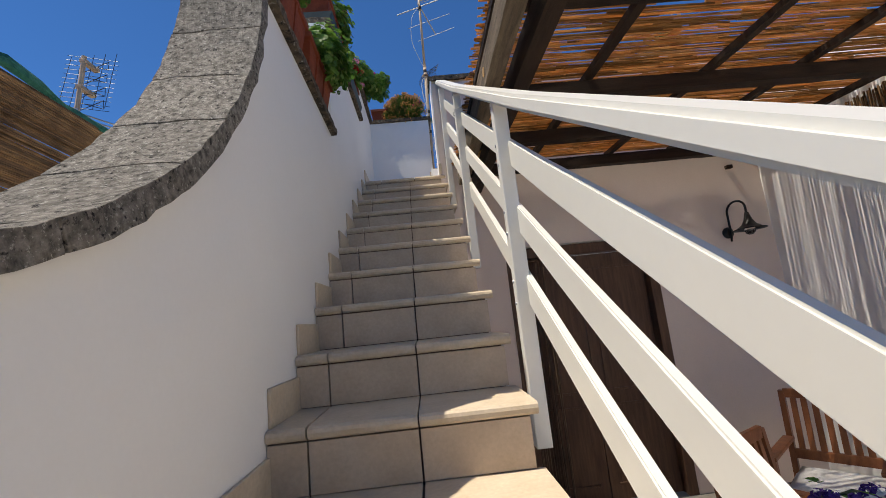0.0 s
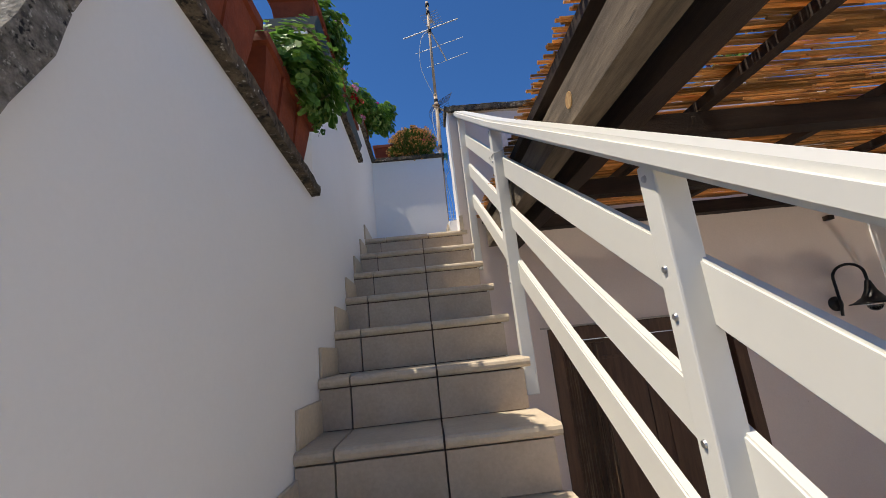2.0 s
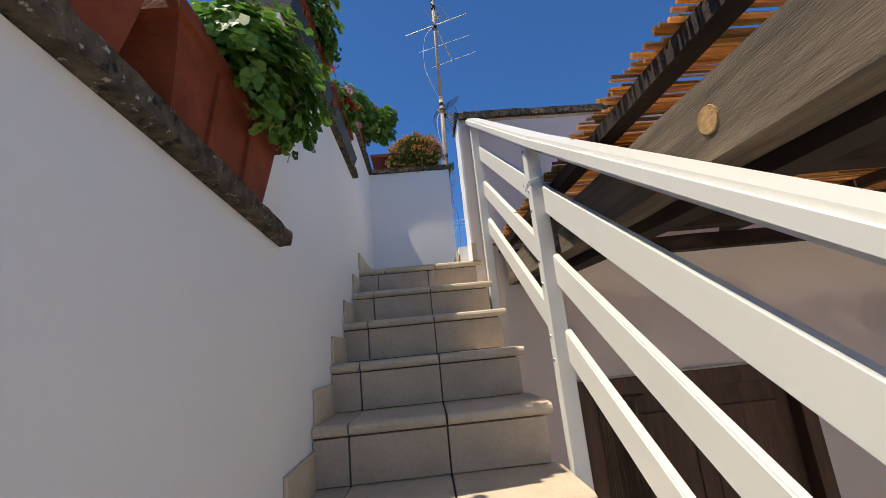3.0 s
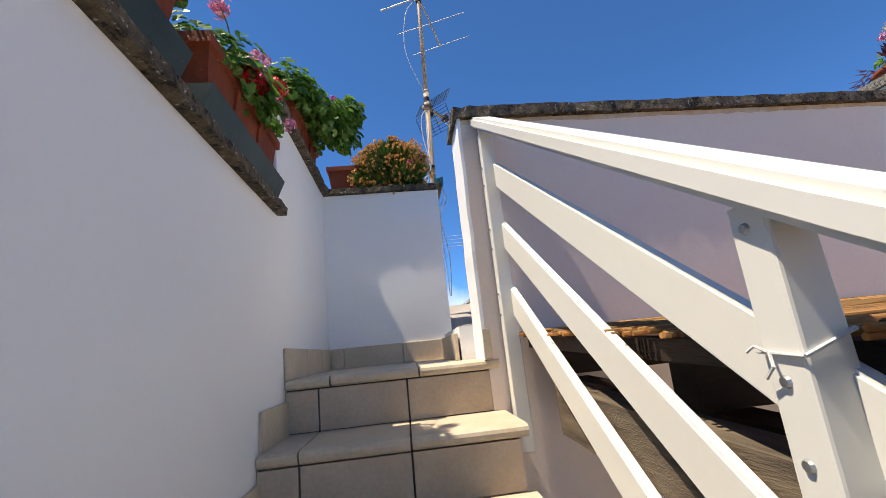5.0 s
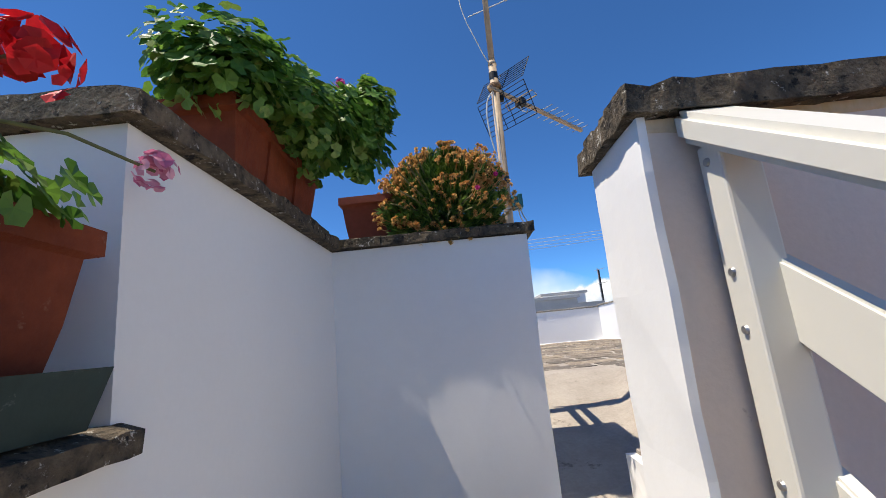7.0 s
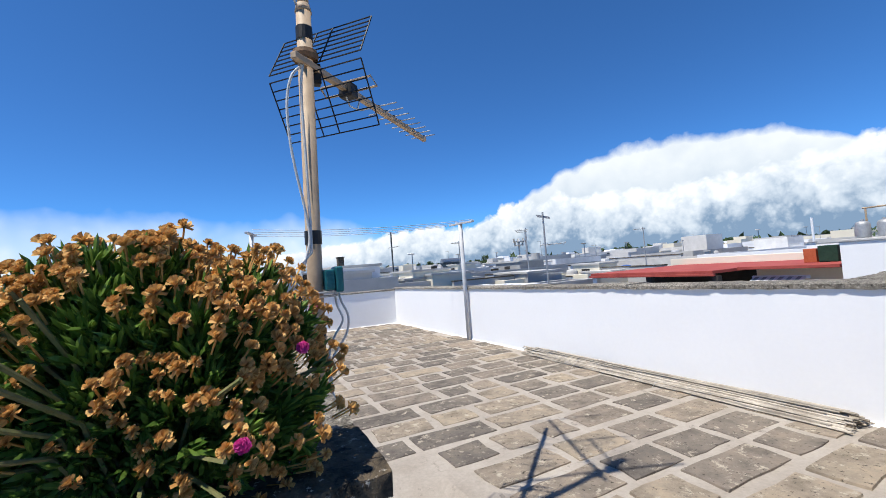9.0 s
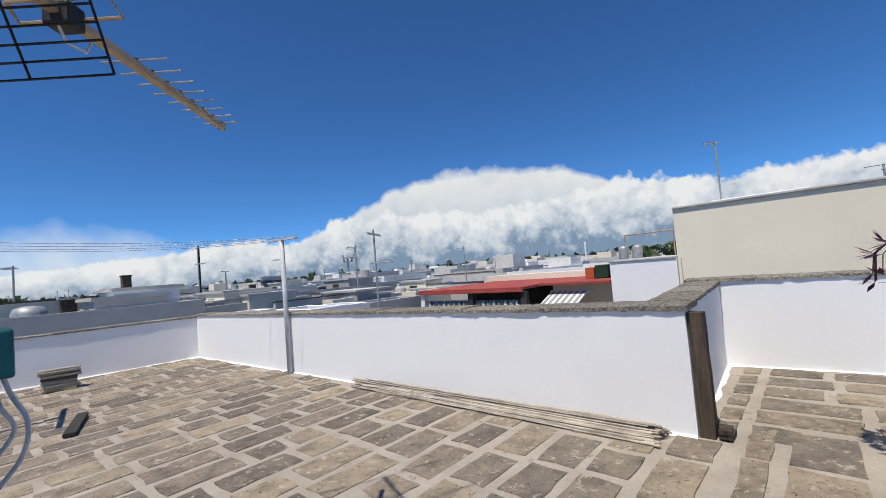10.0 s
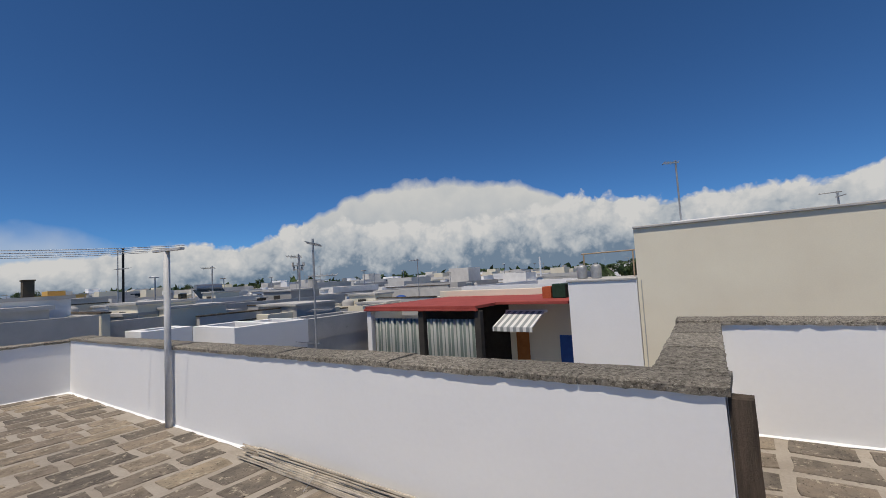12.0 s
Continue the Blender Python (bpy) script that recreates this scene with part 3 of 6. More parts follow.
def parapet(name, label, pts, z1, cap0, cap1, mat=WHITE, cap=COPING):
    """A low wall along the plan line pts, its inner face on that line, thickness to the right of it."""
    th = thing(name, label, "wall", kind="structure")
    for p, q in zip(pts, pts[1:]):
        p, q = Vector(p), Vector(q)
        d = (q - p).normalized()
        nrm = Vector((d.y, -d.x))
        run = (q - p).length
        bm = bmesh.new()
        grid_box(bm, 0, run, -W, 0, TERR - 0.2, z1, 0.13)
        rough_up(bm, 0.004, 3)
        m = Matrix.Translation((*p, 0)) @ Matrix.Rotation(math.atan2(d.y, d.x), 4, "Z")
        bmesh.ops.transform(bm, matrix=m, verts=bm.verts[:])
        drop(bm)
        part("wall_body", bm, mat, th)
        bm = bmesh.new()
        grid_box(bm, 0, run, 0, 0.024, TERR - 0.01, TERR + 0.012, 0.06)
        for v in bm.verts:
            if v.co.y > 0.02:
                v.co.y += noise.noise(v.co * 6) * 0.022
                v.co.z = TERR + 0.002
        bmesh.ops.transform(bm, matrix=m, verts=bm.verts[:])
        drop(bm)
        part("wall_foot", bm, WHITE, th)
        c = nrm * (W / 2)
        coping(th, (p + c - d * 0.02)[:], (q + c + d * 0.02)[:], W + 0.028, cap0, cap1, cap, 0.5, 0.008, True)
    return th


EAST = [(3.345, 1.78), (3.345, 8.99)]
# inner faces: the long east wall, its return, the far north wall and the wing's east wall
parapet("wall_parapet_east", "low whitewashed roof parapet with rough lichened coping", EAST, 1.098, 1.095, 1.13)
parapet("wall_parapet_return", "short whitewashed return of the parapet beside a wooden post", [(5.02, 1.87), (3.345 + W, 1.79)], 1.105, 1.102, 1.137)
parapet("wall_parapet_wing", "whitewashed parapet closing the terrace wing", [(5.40, -4.0), (5.01, 1.87 + W)], 1.130, 1.127, 1.16)
parapet("wall_parapet_north", "greyish whitewashed parapet in shade at the terrace's far end", [(3.345 + W, 8.97), (-0.9, 9.40)], 1.075, 1.072, 1.105)

# the higher wall beside the wing, with the flower bowl on it
hw = thing("wall_wing_end", "whitewashed wall end with stone cap under a flower bowl", "wall", kind="structure")
bm = bmesh.new()
grid_box(bm, 2.98, 3.55, 0.68, 0.965, TERR - 0.1, 1.135, 0.1)
rough_up(bm, 0.004, 3)
part("wall_body", bm, WHITE, hw)
coping(hw, (2.96, 0.823), (3.57, 0.823), 0.325, 1.137, 1.183, COPING, 0.55)

# ---- stair rail ----
rail = thing("stair_railing", "cream painted metal railing with three sloping boards along the stair", "railing")
RUN = ((0.60, 0.993), (-0.70, 0.158), (-2.20, -0.768), (-3.10, -1.308), (-4.7, -2.29))  # the rail's top, with its slight bends


def hand(y):
    """Height of the handrail's top at y."""
    for (y1, z1), (y0, z0) in zip(RUN, RUN[1:]):
        if y >= y0 or y0 == RUN[-1][0]:
            return z0 + (z1 - z0) * (y - y0) / (y1 - y0)


def sloping(bm, x0, x1, ya, yb, top, high, bev):
    """A bar along the stair whose top lies so far under the handrail's top."""
    rings = [[bm.verts.new((x, y, hand(y) - top + dz)) for x, dz in ((x0, -high), (x1, -high), (x1, 0.0), (x0, 0.0))] for y in (ya, -3.10, -2.20, -0.70, yb)]
    for r0, r1 in zip(rings, rings[1:]):
        for k in range(4):
            bm.faces.new((r0[k], r0[(k + 1) % 4], r1[(k + 1) % 4], r1[k]))
    bm.faces.new(rings[0])
    bm.faces.new(rings[-1])
    bmesh.ops.recalc_face_normals(bm, faces=bm.faces[:])
    bmesh.ops.bevel(bm, geom=[e for e in bm.edges if e.calc_face_angle() > 0.3], offset=bev, segments=2, affect="EDGES")


bm = bmesh.new()
sloping(bm, 0.777, 0.870, -4.6, 0.606, 0.0, 0.052, 0.010)
part("handrail", bm, RAIL, rail)
POSTS = [0.575, -0.605, -1.832, -3.25, -4.5]
for y in POSTS:
    bm = bmesh.new()
    box(bm, 0.799, 0.853, y - 0.024, y + 0.024, hand(y) - 1.30, hand(y) - 0.049, 0.004)
    post = part("post", bm, RAIL, rail)
    for d in (0.096, 0.250, 0.325, 0.508, 0.588, 0.763, 0.840):
        bm = bmesh.new()
        tube(bm, (0.800, y + 0.004, hand(y) + 0.02 - d), (0.7955, y + 0.004, hand(y) + 0.02 - d), 0.0072, 0.005, 10)
        part("screw", bm, STEEL, post)
for d in (0.206, 0.458, 0.712):
    bm = bmesh.new()
    sloping(bm, 0.840, 0.864, -4.5, 0.602, d, 0.106, 0.004)
    part("rail_board", bm, RAIL, rail)

# ---- pergola ----
perg = thing("pergola", "timber pergola roofed with split reeds over the courtyard", "pergola")


def ptop(y):
    return 0.015 + 0.040 * (y + 1.0)


def beam_y(name, x0, x1, y0, y1, z0, z1, mat, tilt=0.0):
    bm = bmesh.new()
    grid_box(bm, x0, x1, y0, y1, z0, z1, 0.11)
    rough_up(bm, 0.004, 5)
    for v in bm.verts:
        v.co.z += tilt * (v.co.y + 1.4)
    return part(name, bm, mat, perg)


b1 = beam_y("edge_beam", 0.870, 0.950, -2.05, 0.30, -0.280, -0.146, WOODG, 0.035)
bm = bmesh.new()
tube(bm, (0.873, -1.427, -0.216), (0.8672, -1.427, -0.216), 0.025, 0.023, 16)
part("knot", bm, KNOT, b1, "pale round knot in the beam")
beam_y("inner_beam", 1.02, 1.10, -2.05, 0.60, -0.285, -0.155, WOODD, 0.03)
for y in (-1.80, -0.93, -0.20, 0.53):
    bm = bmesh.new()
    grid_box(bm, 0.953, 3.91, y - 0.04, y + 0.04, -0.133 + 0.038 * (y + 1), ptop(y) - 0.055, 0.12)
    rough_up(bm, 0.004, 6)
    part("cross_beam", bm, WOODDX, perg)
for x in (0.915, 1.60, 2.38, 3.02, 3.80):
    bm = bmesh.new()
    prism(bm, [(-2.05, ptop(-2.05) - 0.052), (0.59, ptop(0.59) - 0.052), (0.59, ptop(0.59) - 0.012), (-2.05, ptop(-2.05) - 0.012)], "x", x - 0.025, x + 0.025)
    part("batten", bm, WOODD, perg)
rnd = random.Random(5)


def reed_sheet(bm, u0, u1, v0, v1, place, pitch, r, rnd, jitter=0.02, layers=1, cuts=1):
    """Rows of reeds from u0 to u1; cuts: how many lengths make up a row."""
    v = v0
    while v < v1:
        for _ in range(layers):
            ends = [u0 + rnd.uniform(-jitter, jitter)] + sorted(u0 + (u1 - u0) * rnd.uniform(0.1, 0.9) for _ in range(cuts - 1)) + [u1 + rnd.uniform(-jitter, jitter)]
            for a, b in zip(ends, ends[1:]):
                rr = r * rnd.uniform(0.55, 1.2)
                b += rnd.uniform(0.0, 0.08) if cuts > 1 else 0.0
                m = (a + b) / 2
                lift = rnd.uniform(-0.005, 0.008)
                w0, w1, w2 = (v + rnd.uniform(-0.005, 0.005) for _ in range(3))
                path_tube(bm, [place(a, w0, lift), place(m, w1, lift + rnd.uniform(-0.003, 0.003)), place(b, w2, lift)], rr, 7 if cuts > 1 else 5)
        v += pitch * rnd.uniform(0.7, 1.35)


# the nearest mats as separate pieces, each a bundle of reeds
for j in range(8):
    bm = bmesh.new()
    y0 = -2.06 + 2.66 * j / 8
    reed_sheet(bm, 0.866, 3.90, y0, y0 + 2.66 / 8 - 0.002, lambda u, v, h: (u, v, ptop(v) + h), 0.0104, 0.0054, rnd, 0.024, 1, 7)
    part("reed_mat", bm, REED, perg)
for x in (1.2, 2.0, 2.7, 3.4):
    bm = bmesh.new()
    path_tube(bm, [(x, -2.05, ptop(-2.05) + 0.009), (x, 0.59, ptop(0.59) + 0.009)], 0.0015, 4)
    part("binding_wire", bm, STEEL, perg)
# reed strip hanging at the courtyard's east side
bm = bmesh.new()
reed_sheet(bm, -0.30, -0.04, -2.0, 0.2, lambda u, v, h: (3.905 + h * 0.4, v, u), 0.016, 0.007, rnd, 0.02)
tagged(part("reed_screen", bm, REEDD), "dark strip of upright reeds hanging on the courtyard wall", "screen")

# ---- courtyard: door, lamp, chairs, flowers ----
door = thing("door_1", "dark brown wooden double door behind a reed curtain", "door", kind="structure")
fy = front(1.95)
for x0, x1, z0, z1, nm in ((DX0, DX0 + 0.09, YARD, DZ, "jamb"), (DX1 - 0.09, DX1, YARD, DZ, "jamb"), (DX0 + 0.092, DX1 - 0.092, DZ - 0.10, DZ, "lintel")):
    bm = bmesh.new()
    box(bm, x0 + 0.001, x1 - 0.001, fy - 0.01, fy + 0.13, z0 + 0.002, z1 - 0.002, 0.006)
    part(nm, bm, DOORW, door)
for x0, x1 in ((DX0 + 0.095, 1.945), (1.955, DX1 - 0.095)):
    bm = bmesh.new()
    box(bm, x0, x1, fy + 0.08, fy + 0.12, YARD + 0.01, DZ - 0.105)
    leaf = part("door_leaf", bm, DOORW, door)
    for z0, z1 in ((YARD + 0.15, YARD + 0.8), (YARD + 0.95, DZ - 0.25)):
        bm = bmesh.new()
        box(bm, x0 + 0.1, x1 - 0.1, fy + 0.072, fy + 0.079, z0, z1, 0.002)
        part("panel", bm, DOORW, leaf)
        for fz in (z0 - 0.02, z1):
            bm = bmesh.new()
            box(bm, x0 + 0.08, x1 - 0.08, fy + 0.066, fy + 0.0785, fz, fz + 0.02, 0.003)
            part("moulding", bm, DOORW, leaf)
bm = bmesh.new()
box(bm, DX0 - 0.05, DX1 + 0.08, fy - 0.018, fy - 0.004, DZ + 0.0, DZ + 0.012, 0.003)
part("lintel_edge", bm, PATIO, door)
cur = thing("reed_curtain", "brown curtain of hanging reed strands in the doorway", "curtain")
bm = bmesh.new()
reed_sheet(bm, YARD + 0.05, DZ - 0.13, DX0 + 0.10, 1.62, lambda u, v, h: (v, fy + 0.03 + h * 3, u), 0.019, 0.0055, rnd, 0.01)
part("reed_strand", bm, surface("dark_reed", (0.10, 0.06, 0.035), (0.20, 0.13, 0.08), 8, 60, 0.8, 0.3, by_island=True, vary=0.4), cur)
bm = bmesh.new()
tube(bm, (DX0 + 0.093, fy + 0.03, DZ - 0.12), (1.66, fy + 0.03, DZ - 0.12), 0.012)
part("rod", bm, DOORW, cur)

wl = thing("wall_lamp", "black iron gooseneck lamp with a flared shade on the house front", "lamp")
lx, ly = 3.46, front(3.46)
bm = bmesh.new()
lathe(bm, [(0.0, 0.0), (0.055, 0.0), (0.055, 0.012), (0.03, 0.03), (0.0, 0.03)], (0, 0, 0), 18)
bmesh.ops.transform(bm, matrix=pose(lx, ly, -0.84, 90, 0, 0), verts=bm.verts[:])
part("wall_plate", bm, IRON, wl)
bm = bmesh.new()
arc = [(lx, ly - 0.03, -0.93), (lx, ly - 0.045, -0.86)]
arc += [(lx, ly - 0.165 + 0.12 * math.cos(math.pi * i / 10), -0.655 + 0.085 * math.sin(math.pi * i / 10)) for i in range(11)]
arc += [(lx, ly - 0.285, -0.71)]
path_tube(bm, arc, 0.010, 8)
part("gooseneck", bm, IRON, wl)
bm = bmesh.new()
lathe(bm, [(0.016, 0.0), (0.024, -0.03), (0.035, -0.07), (0.06, -0.115), (0.105, -0.145), (0.135, -0.155), (0.132, -0.16), (0.10, -0.15), (0.055, -0.12), (0.02, -0.06)], (lx, ly - 0.285, -0.705), 26)
part("shade", bm, IRON, wl, smooth=True)
bm = bmesh.new()
bmesh.ops.create_uvsphere(bm, u_segments=16, v_segments=10, radius=0.045, matrix=pose(lx, ly - 0.285, -0.87))
glass = material("clear_bulb", lambda nt, b: (setattr(b.inputs["Transmission Weight"], "default_value", 1.0), setattr(b.inputs["Base Color"], "default_value", (0.95, 0.95, 0.95, 1))), 0.05)
part("bulb", bm, glass, wl, smooth=True)


def chair(x, y, turn):
    """A slatted wooden garden armchair."""
    c = thing("garden_chair", "reddish varnished slatted wooden garden armchair in the courtyard", "chair", "garden chairs")
    for sx in (-0.27, 0.27):
        bm = bmesh.new()
        box(bm, sx - 0.02, sx + 0.02, -0.25, -0.205, 0, 0.62, 0.004)
        part("leg", bm, CHAIRW, c)
        bm = bmesh.new()
        prism(bm, [(0.22, 0), (0.265, 0), (0.36, 0.95), (0.32, 0.95)], "x", sx - 0.018, sx + 0.018)
        part("leg", bm, CHAIRW, c)
        bm = bmesh.new()
        box(bm, sx - 0.035, sx + 0.035, -0.29, 0.27, 0.62, 0.645, 0.006)
        part("armrest", bm, CHAIRW, c)
    for i in range(7):
        bm = bmesh.new()
        box(bm, -0.25, 0.25, -0.25 + 0.07 * i, -0.20 + 0.07 * i, 0.40, 0.42, 0.003)
        part("seat_slat", bm, CHAIRW, c)
    for z, yy in ((0.93, 0.335), (0.52, 0.29)):
        bm = bmesh.new()
        box(bm, -0.26, 0.26, yy - 0.015, yy + 0.015, z - 0.03, z + 0.035, 0.005)
        part("back_rail", bm, CHAIRW, c)
    for i in range(8):
        x0 = -0.225 + 0.06 * i
        bm = bmesh.new()
        prism(bm, [(0.280, 0.55), (0.296, 0.55), (0.338, 0.90), (0.322, 0.90)], "x", x0, x0 + 0.035)
        part("back_slat", bm, CHAIRW, c)
    c.matrix_basis = pose(x, y, YARD, 0, 0, turn)
    return c


chair(2.96, -0.52, -51)
chair(2.20, -1.30, 30)
cush = thing("chair_cushion", "crumpled white striped cushion on a garden chair", "cushion")
bm = bmesh.new()
grid_box(bm, -0.22, 0.22, -0.21, 0.22, 0, 0.06, 0.05)
for v in bm.verts:
    e = min(0.22 - abs(v.co.x), 0.21 - abs(v.co.y)) / 0.1
    v.co.z = 0.03 + (v.co.z - 0.03) * min(1, 0.3 + max(e, 0)) + 0.012 * noise.noise(v.co * 9)
part("cover", bm, CUSHION, cush, smooth=True)
cush.matrix_basis = pose(2.96, -0.52, YARD + 0.422, 0, 0, -51)
# a small bracket box on the house front
bm = bmesh.new()
box(bm, 3.57, 3.625, front(3.6) - 0.05, front(3.6) - 0.001, -0.20, -0.165, 0.004)
tagged(part("junction_box", bm, WOODD), "small dark wooden box on the house front", "box")
# string tied round the second post
bm = bmesh.new()
yp, zp = POSTS[1], hand(POSTS[1]) - 0.205
path_tube(bm, [(0.7965, yp - 0.0265, zp), (0.7965, yp + 0.0265, zp + 0.004), (0.8555, yp + 0.0265, zp + 0.012), (0.8555, yp - 0.0265, zp + 0.020), (0.7965, yp - 0.0265, zp)], 0.0022, 5)
path_tube(bm, [(0.796, yp + 0.012, zp + 0.003), (0.790, yp + 0.022, zp + 0.010), (0.791, yp + 0.034, zp + 0.004)], 0.0018, 5)
path_tube(bm, [(0.796, yp + 0.012, zp + 0.003), (0.790, yp + 0.004, zp - 0.010), (0.792, yp + 0.018, zp - 0.022)], 0.0018, 5)
tagged(part("string", bm, CABLE), "bit of white string tied round a railing post", "string")

# ---- plants ----


def leaf_fan(bm, p, nrm, up, r, n=9, ruffle=0.08, cup=0.22, rnd=random):
    """A scalloped round geranium leaf with a notch at its stalk."""
    nrm = nrm.normalized()
    u = (up - nrm * up.dot(nrm))
    u = u.normalized() if u.length > 1e-4 else nrm.orthogonal().normalized()
    w = nrm.cross(u)
    c = bm.verts.new(p)
    ring = []
    for i in range(n):
        a = math.radians(-155 + 310 * i / (n - 1))
        rr = r * (1 + ruffle * (1 if i % 2 else -0.6)) * rnd.uniform(0.9, 1.1)
        ring.append(bm.verts.new(p + (u * math.cos(a) + w * math.sin(a)) * rr + nrm * (cup * r * (0.6 if i % 2 else 1.0) * rnd.uniform(0.3, 1.2))))
    for a, b in zip(ring, ring[1:]):
        bm.faces.new((c, a, b))


def rand_dir(rnd, up=0.0):
    while True:
        v = Vector((rnd.uniform(-1, 1), rnd.uniform(-1, 1), rnd.uniform(-1, 1)))
        if 0.1 < v.length < 1:
            v.normalize()
            return (v + Vector((0, 0, up))).normalized()


def geranium(name, label, base, size, n, flowers, seed, lean=(0.35, 0, 0.1), leaf=0.030, group="geraniums", more=()):
    """base: middle of the pot's soil; size: half extents of the crown; flowers: (offset, radius, material)."""
    rnd = random.Random(seed)
    th = thing(name, label, "plant", group)
    c = Vector(base) + Vector((lean[0] * size[0], 0, size[2] * 0.55))
    ends = []
    for i in range(14):
        d = rand_dir(rnd, 0.35)
        e = c + Vector((d.x * size[0], d.y * size[1], d.z * size[2])) * rnd.uniform(0.6, 0.95)
        s = Vector(base) + Vector((rnd.uniform(-0.05, 0.05), rnd.uniform(-0.8, 0.8) * size[1], -0.015))
        bm = bmesh.new()
        path_tube(bm, [s, s.lerp(e, 0.5) + Vector((0, 0, 0.04)), e], 0.0035, 5)
        part("stem", bm, STEM, th)
        ends.append(e)
    bm, by = bmesh.new(), bmesh.new()
    off = Vector((seed * 3.7, 0, 0))
    crowns = [(c, size)] * 4 + [(c + Vector(o), sz) for o, sz in more]
    for i in range(n):
        c1, size1 = rnd.choice(crowns)
        d = rand_dir(rnd, 0.12)
        lump = 0.92 + 0.42 * noise.noise(d * 2.6 + off) + 0.2 * noise.noise(d * 6.0 + off)
        k = lump * rnd.random() ** 0.33
        p = c1 + Vector((d.x * size1[0], d.y * size1[1], d.z * size1[2])) * k
        if p.z < base[2] + 0.01 and p.x < base[0] + 0.09 and abs(p.y - base[1]) < size[1] * 0.97:
            p.z = base[2] + rnd.uniform(0.0, 0.08)
        nr = (d * 0.9 + rand_dir(rnd) * 0.45 + Vector((0.12, -0.1, 0.75))).normalized()
        leaf_fan(by if rnd.random() < 0.16 else bm, p, nr, rand_dir(rnd), leaf * rnd.uniform(0.5, 1.15), 13, rnd=rnd)
    part("foliage", bm, LEAF, th)
    part("young_foliage", by, LEAFY, th)
    for off, r, mat in flowers:
        p = c + Vector(off)
        bm = bmesh.new()
        near = min(ends, key=lambda e: (e - p).length)
        path_tube(bm, [near, near.lerp(p, 0.5) + Vector((0, 0, 0.015)), p], 0.0022, 5)
        part("flower_stalk", bm, STEM, th)
        bm = bmesh.new()
        for k in range(34):
            d = rand_dir(rnd, 0.3)
            leaf_fan(bm, p + d * r * rnd.uniform(0.45, 1.0), d, rand_dir(rnd), r * rnd.uniform(0.26, 0.42), 7, 0.08, 0.35, rnd)
        part("flower_head", bm, mat, th)
    return th


def trough(x0, x1, y0, y1, z0, z1, mat, label, tray=0.0, tilt=0.0):
    """A tapered terracotta trough with a thick rim, pilaster bands and soil."""
    th = thing("flower_trough", label, "flower pot", "flower troughs")
    zb = z0
    if tray:
        bm = bmesh.new()
        prism(bm, [(x0 - 0.015, z0 + tray), (x1 + 0.022, z0 + tray), (x1 - 0.005, z0), (x0 + 0.015, z0)], "y", y0 - 0.03, y1 + 0.014)
        part("drip_tray", bm, TRAY, th, "dull green plastic drip tray")
        zb = z0 + tray * 0.62
    bm = bmesh.new()
    levels = [(0.022, zb), (0.012, zb + (z1 - zb) * 0.4), (0.004, z1 - 0.035), (-0.006, z1 - 0.030), (-0.006, z1), (0.012, z1), (0.014, z1 - 0.03)]
    rings = []
    for ins, z in levels:
        r = []
        a0, a1, b0, b1 = x0 + ins, x1 - ins, y0 + ins * 1.6, y1 - ins * 1.6
        ny = 10
        loop = [(a0, b0 + (b1 - b0) * j / ny) for j in range(ny)] + [(a0 + (a1 - a0) * j / 3, b1) for j in range(3)]
        loop += [(a1, b1 - (b1 - b0) * j / ny) for j in range(ny)] + [(a1 - (a1 - a0) * j / 3, b0) for j in range(3)]
        for x, y in loop:
            p = Vector((x, y, z))
            w = noise.noise(p * 9) * 0.004
            r.append(bm.verts.new((x + (w if x > (a0 + a1) / 2 else -w), y + w * 0.5, z + noise.noise(p * 7) * (0.004 if z > zb + 0.01 else 0))))
        rings.append(r)
    for r0, r1 in zip(rings, rings[1:]):
        k = len(r0)
        for j in range(k):
            bm.faces.new((r0[j], r0[(j + 1) % k], r1[(j + 1) % k], r1[j]))
    bm.faces.new(rings[0])
    bmesh.ops.recalc_face_normals(bm, faces=bm.faces[:])
    part("trough_body", bm, mat, th)
    nb = max(2, round((y1 - y0) / 0.17))
    for j in range(1, nb):
        y = y0 + (y1 - y0) * j / nb
        bm = bmesh.new()
        prism(bm, [(x1 - 0.024, zb + 0.004), (x1 - 0.014, zb + 0.004), (x1 + 0.003, z1 - 0.036), (x1 - 0.01, z1 - 0.036)], "y", y - 0.011, y + 0.011)
        part("band", bm, mat, th)
    bm = bmesh.new()
    grid_box(bm, x0 + 0.018, x1 - 0.018, y0 + 0.03, y1 - 0.03, z1 - 0.08, z1 - 0.03, 0.05)
    rough_up(bm, 0.006, 20, lambda c: c.z > z1 - 0.04)
    part("soil", bm, SOIL, th)
    th.rotation_euler.x = math.atan(tilt)  # it follows the sloping ledge
    th.location.z = -tilt * (y0 + y1) / 2
    return th


TXT = "weathered terracotta trough of geraniums on the stair wall's ledge"
trough(-0.18, 0.042, -1.45, -1.00, -0.146, 0.045, TERRA, TXT, tilt=-0.05)
trough(-0.18, 0.042, -1.97, -1.50, -0.122, 0.075, TERRA, TXT, tilt=-0.05)
trough(-0.19, 0.022, -0.07, 0.478, 0.636, 0.86, TERRA, "weathered terracotta trough standing in a dull green tray", 0.066)
trough(-0.19, 0.022, -0.77, -0.21, 0.636, 0.86, TERRA, "weathered terracotta trough standing in a dull green tray", 0.066)
trough(-0.19, 0.0, 0.84, 1.375, 1.083, 1.262, TERRA, "terracotta trough of bushy geranium beside the landing")
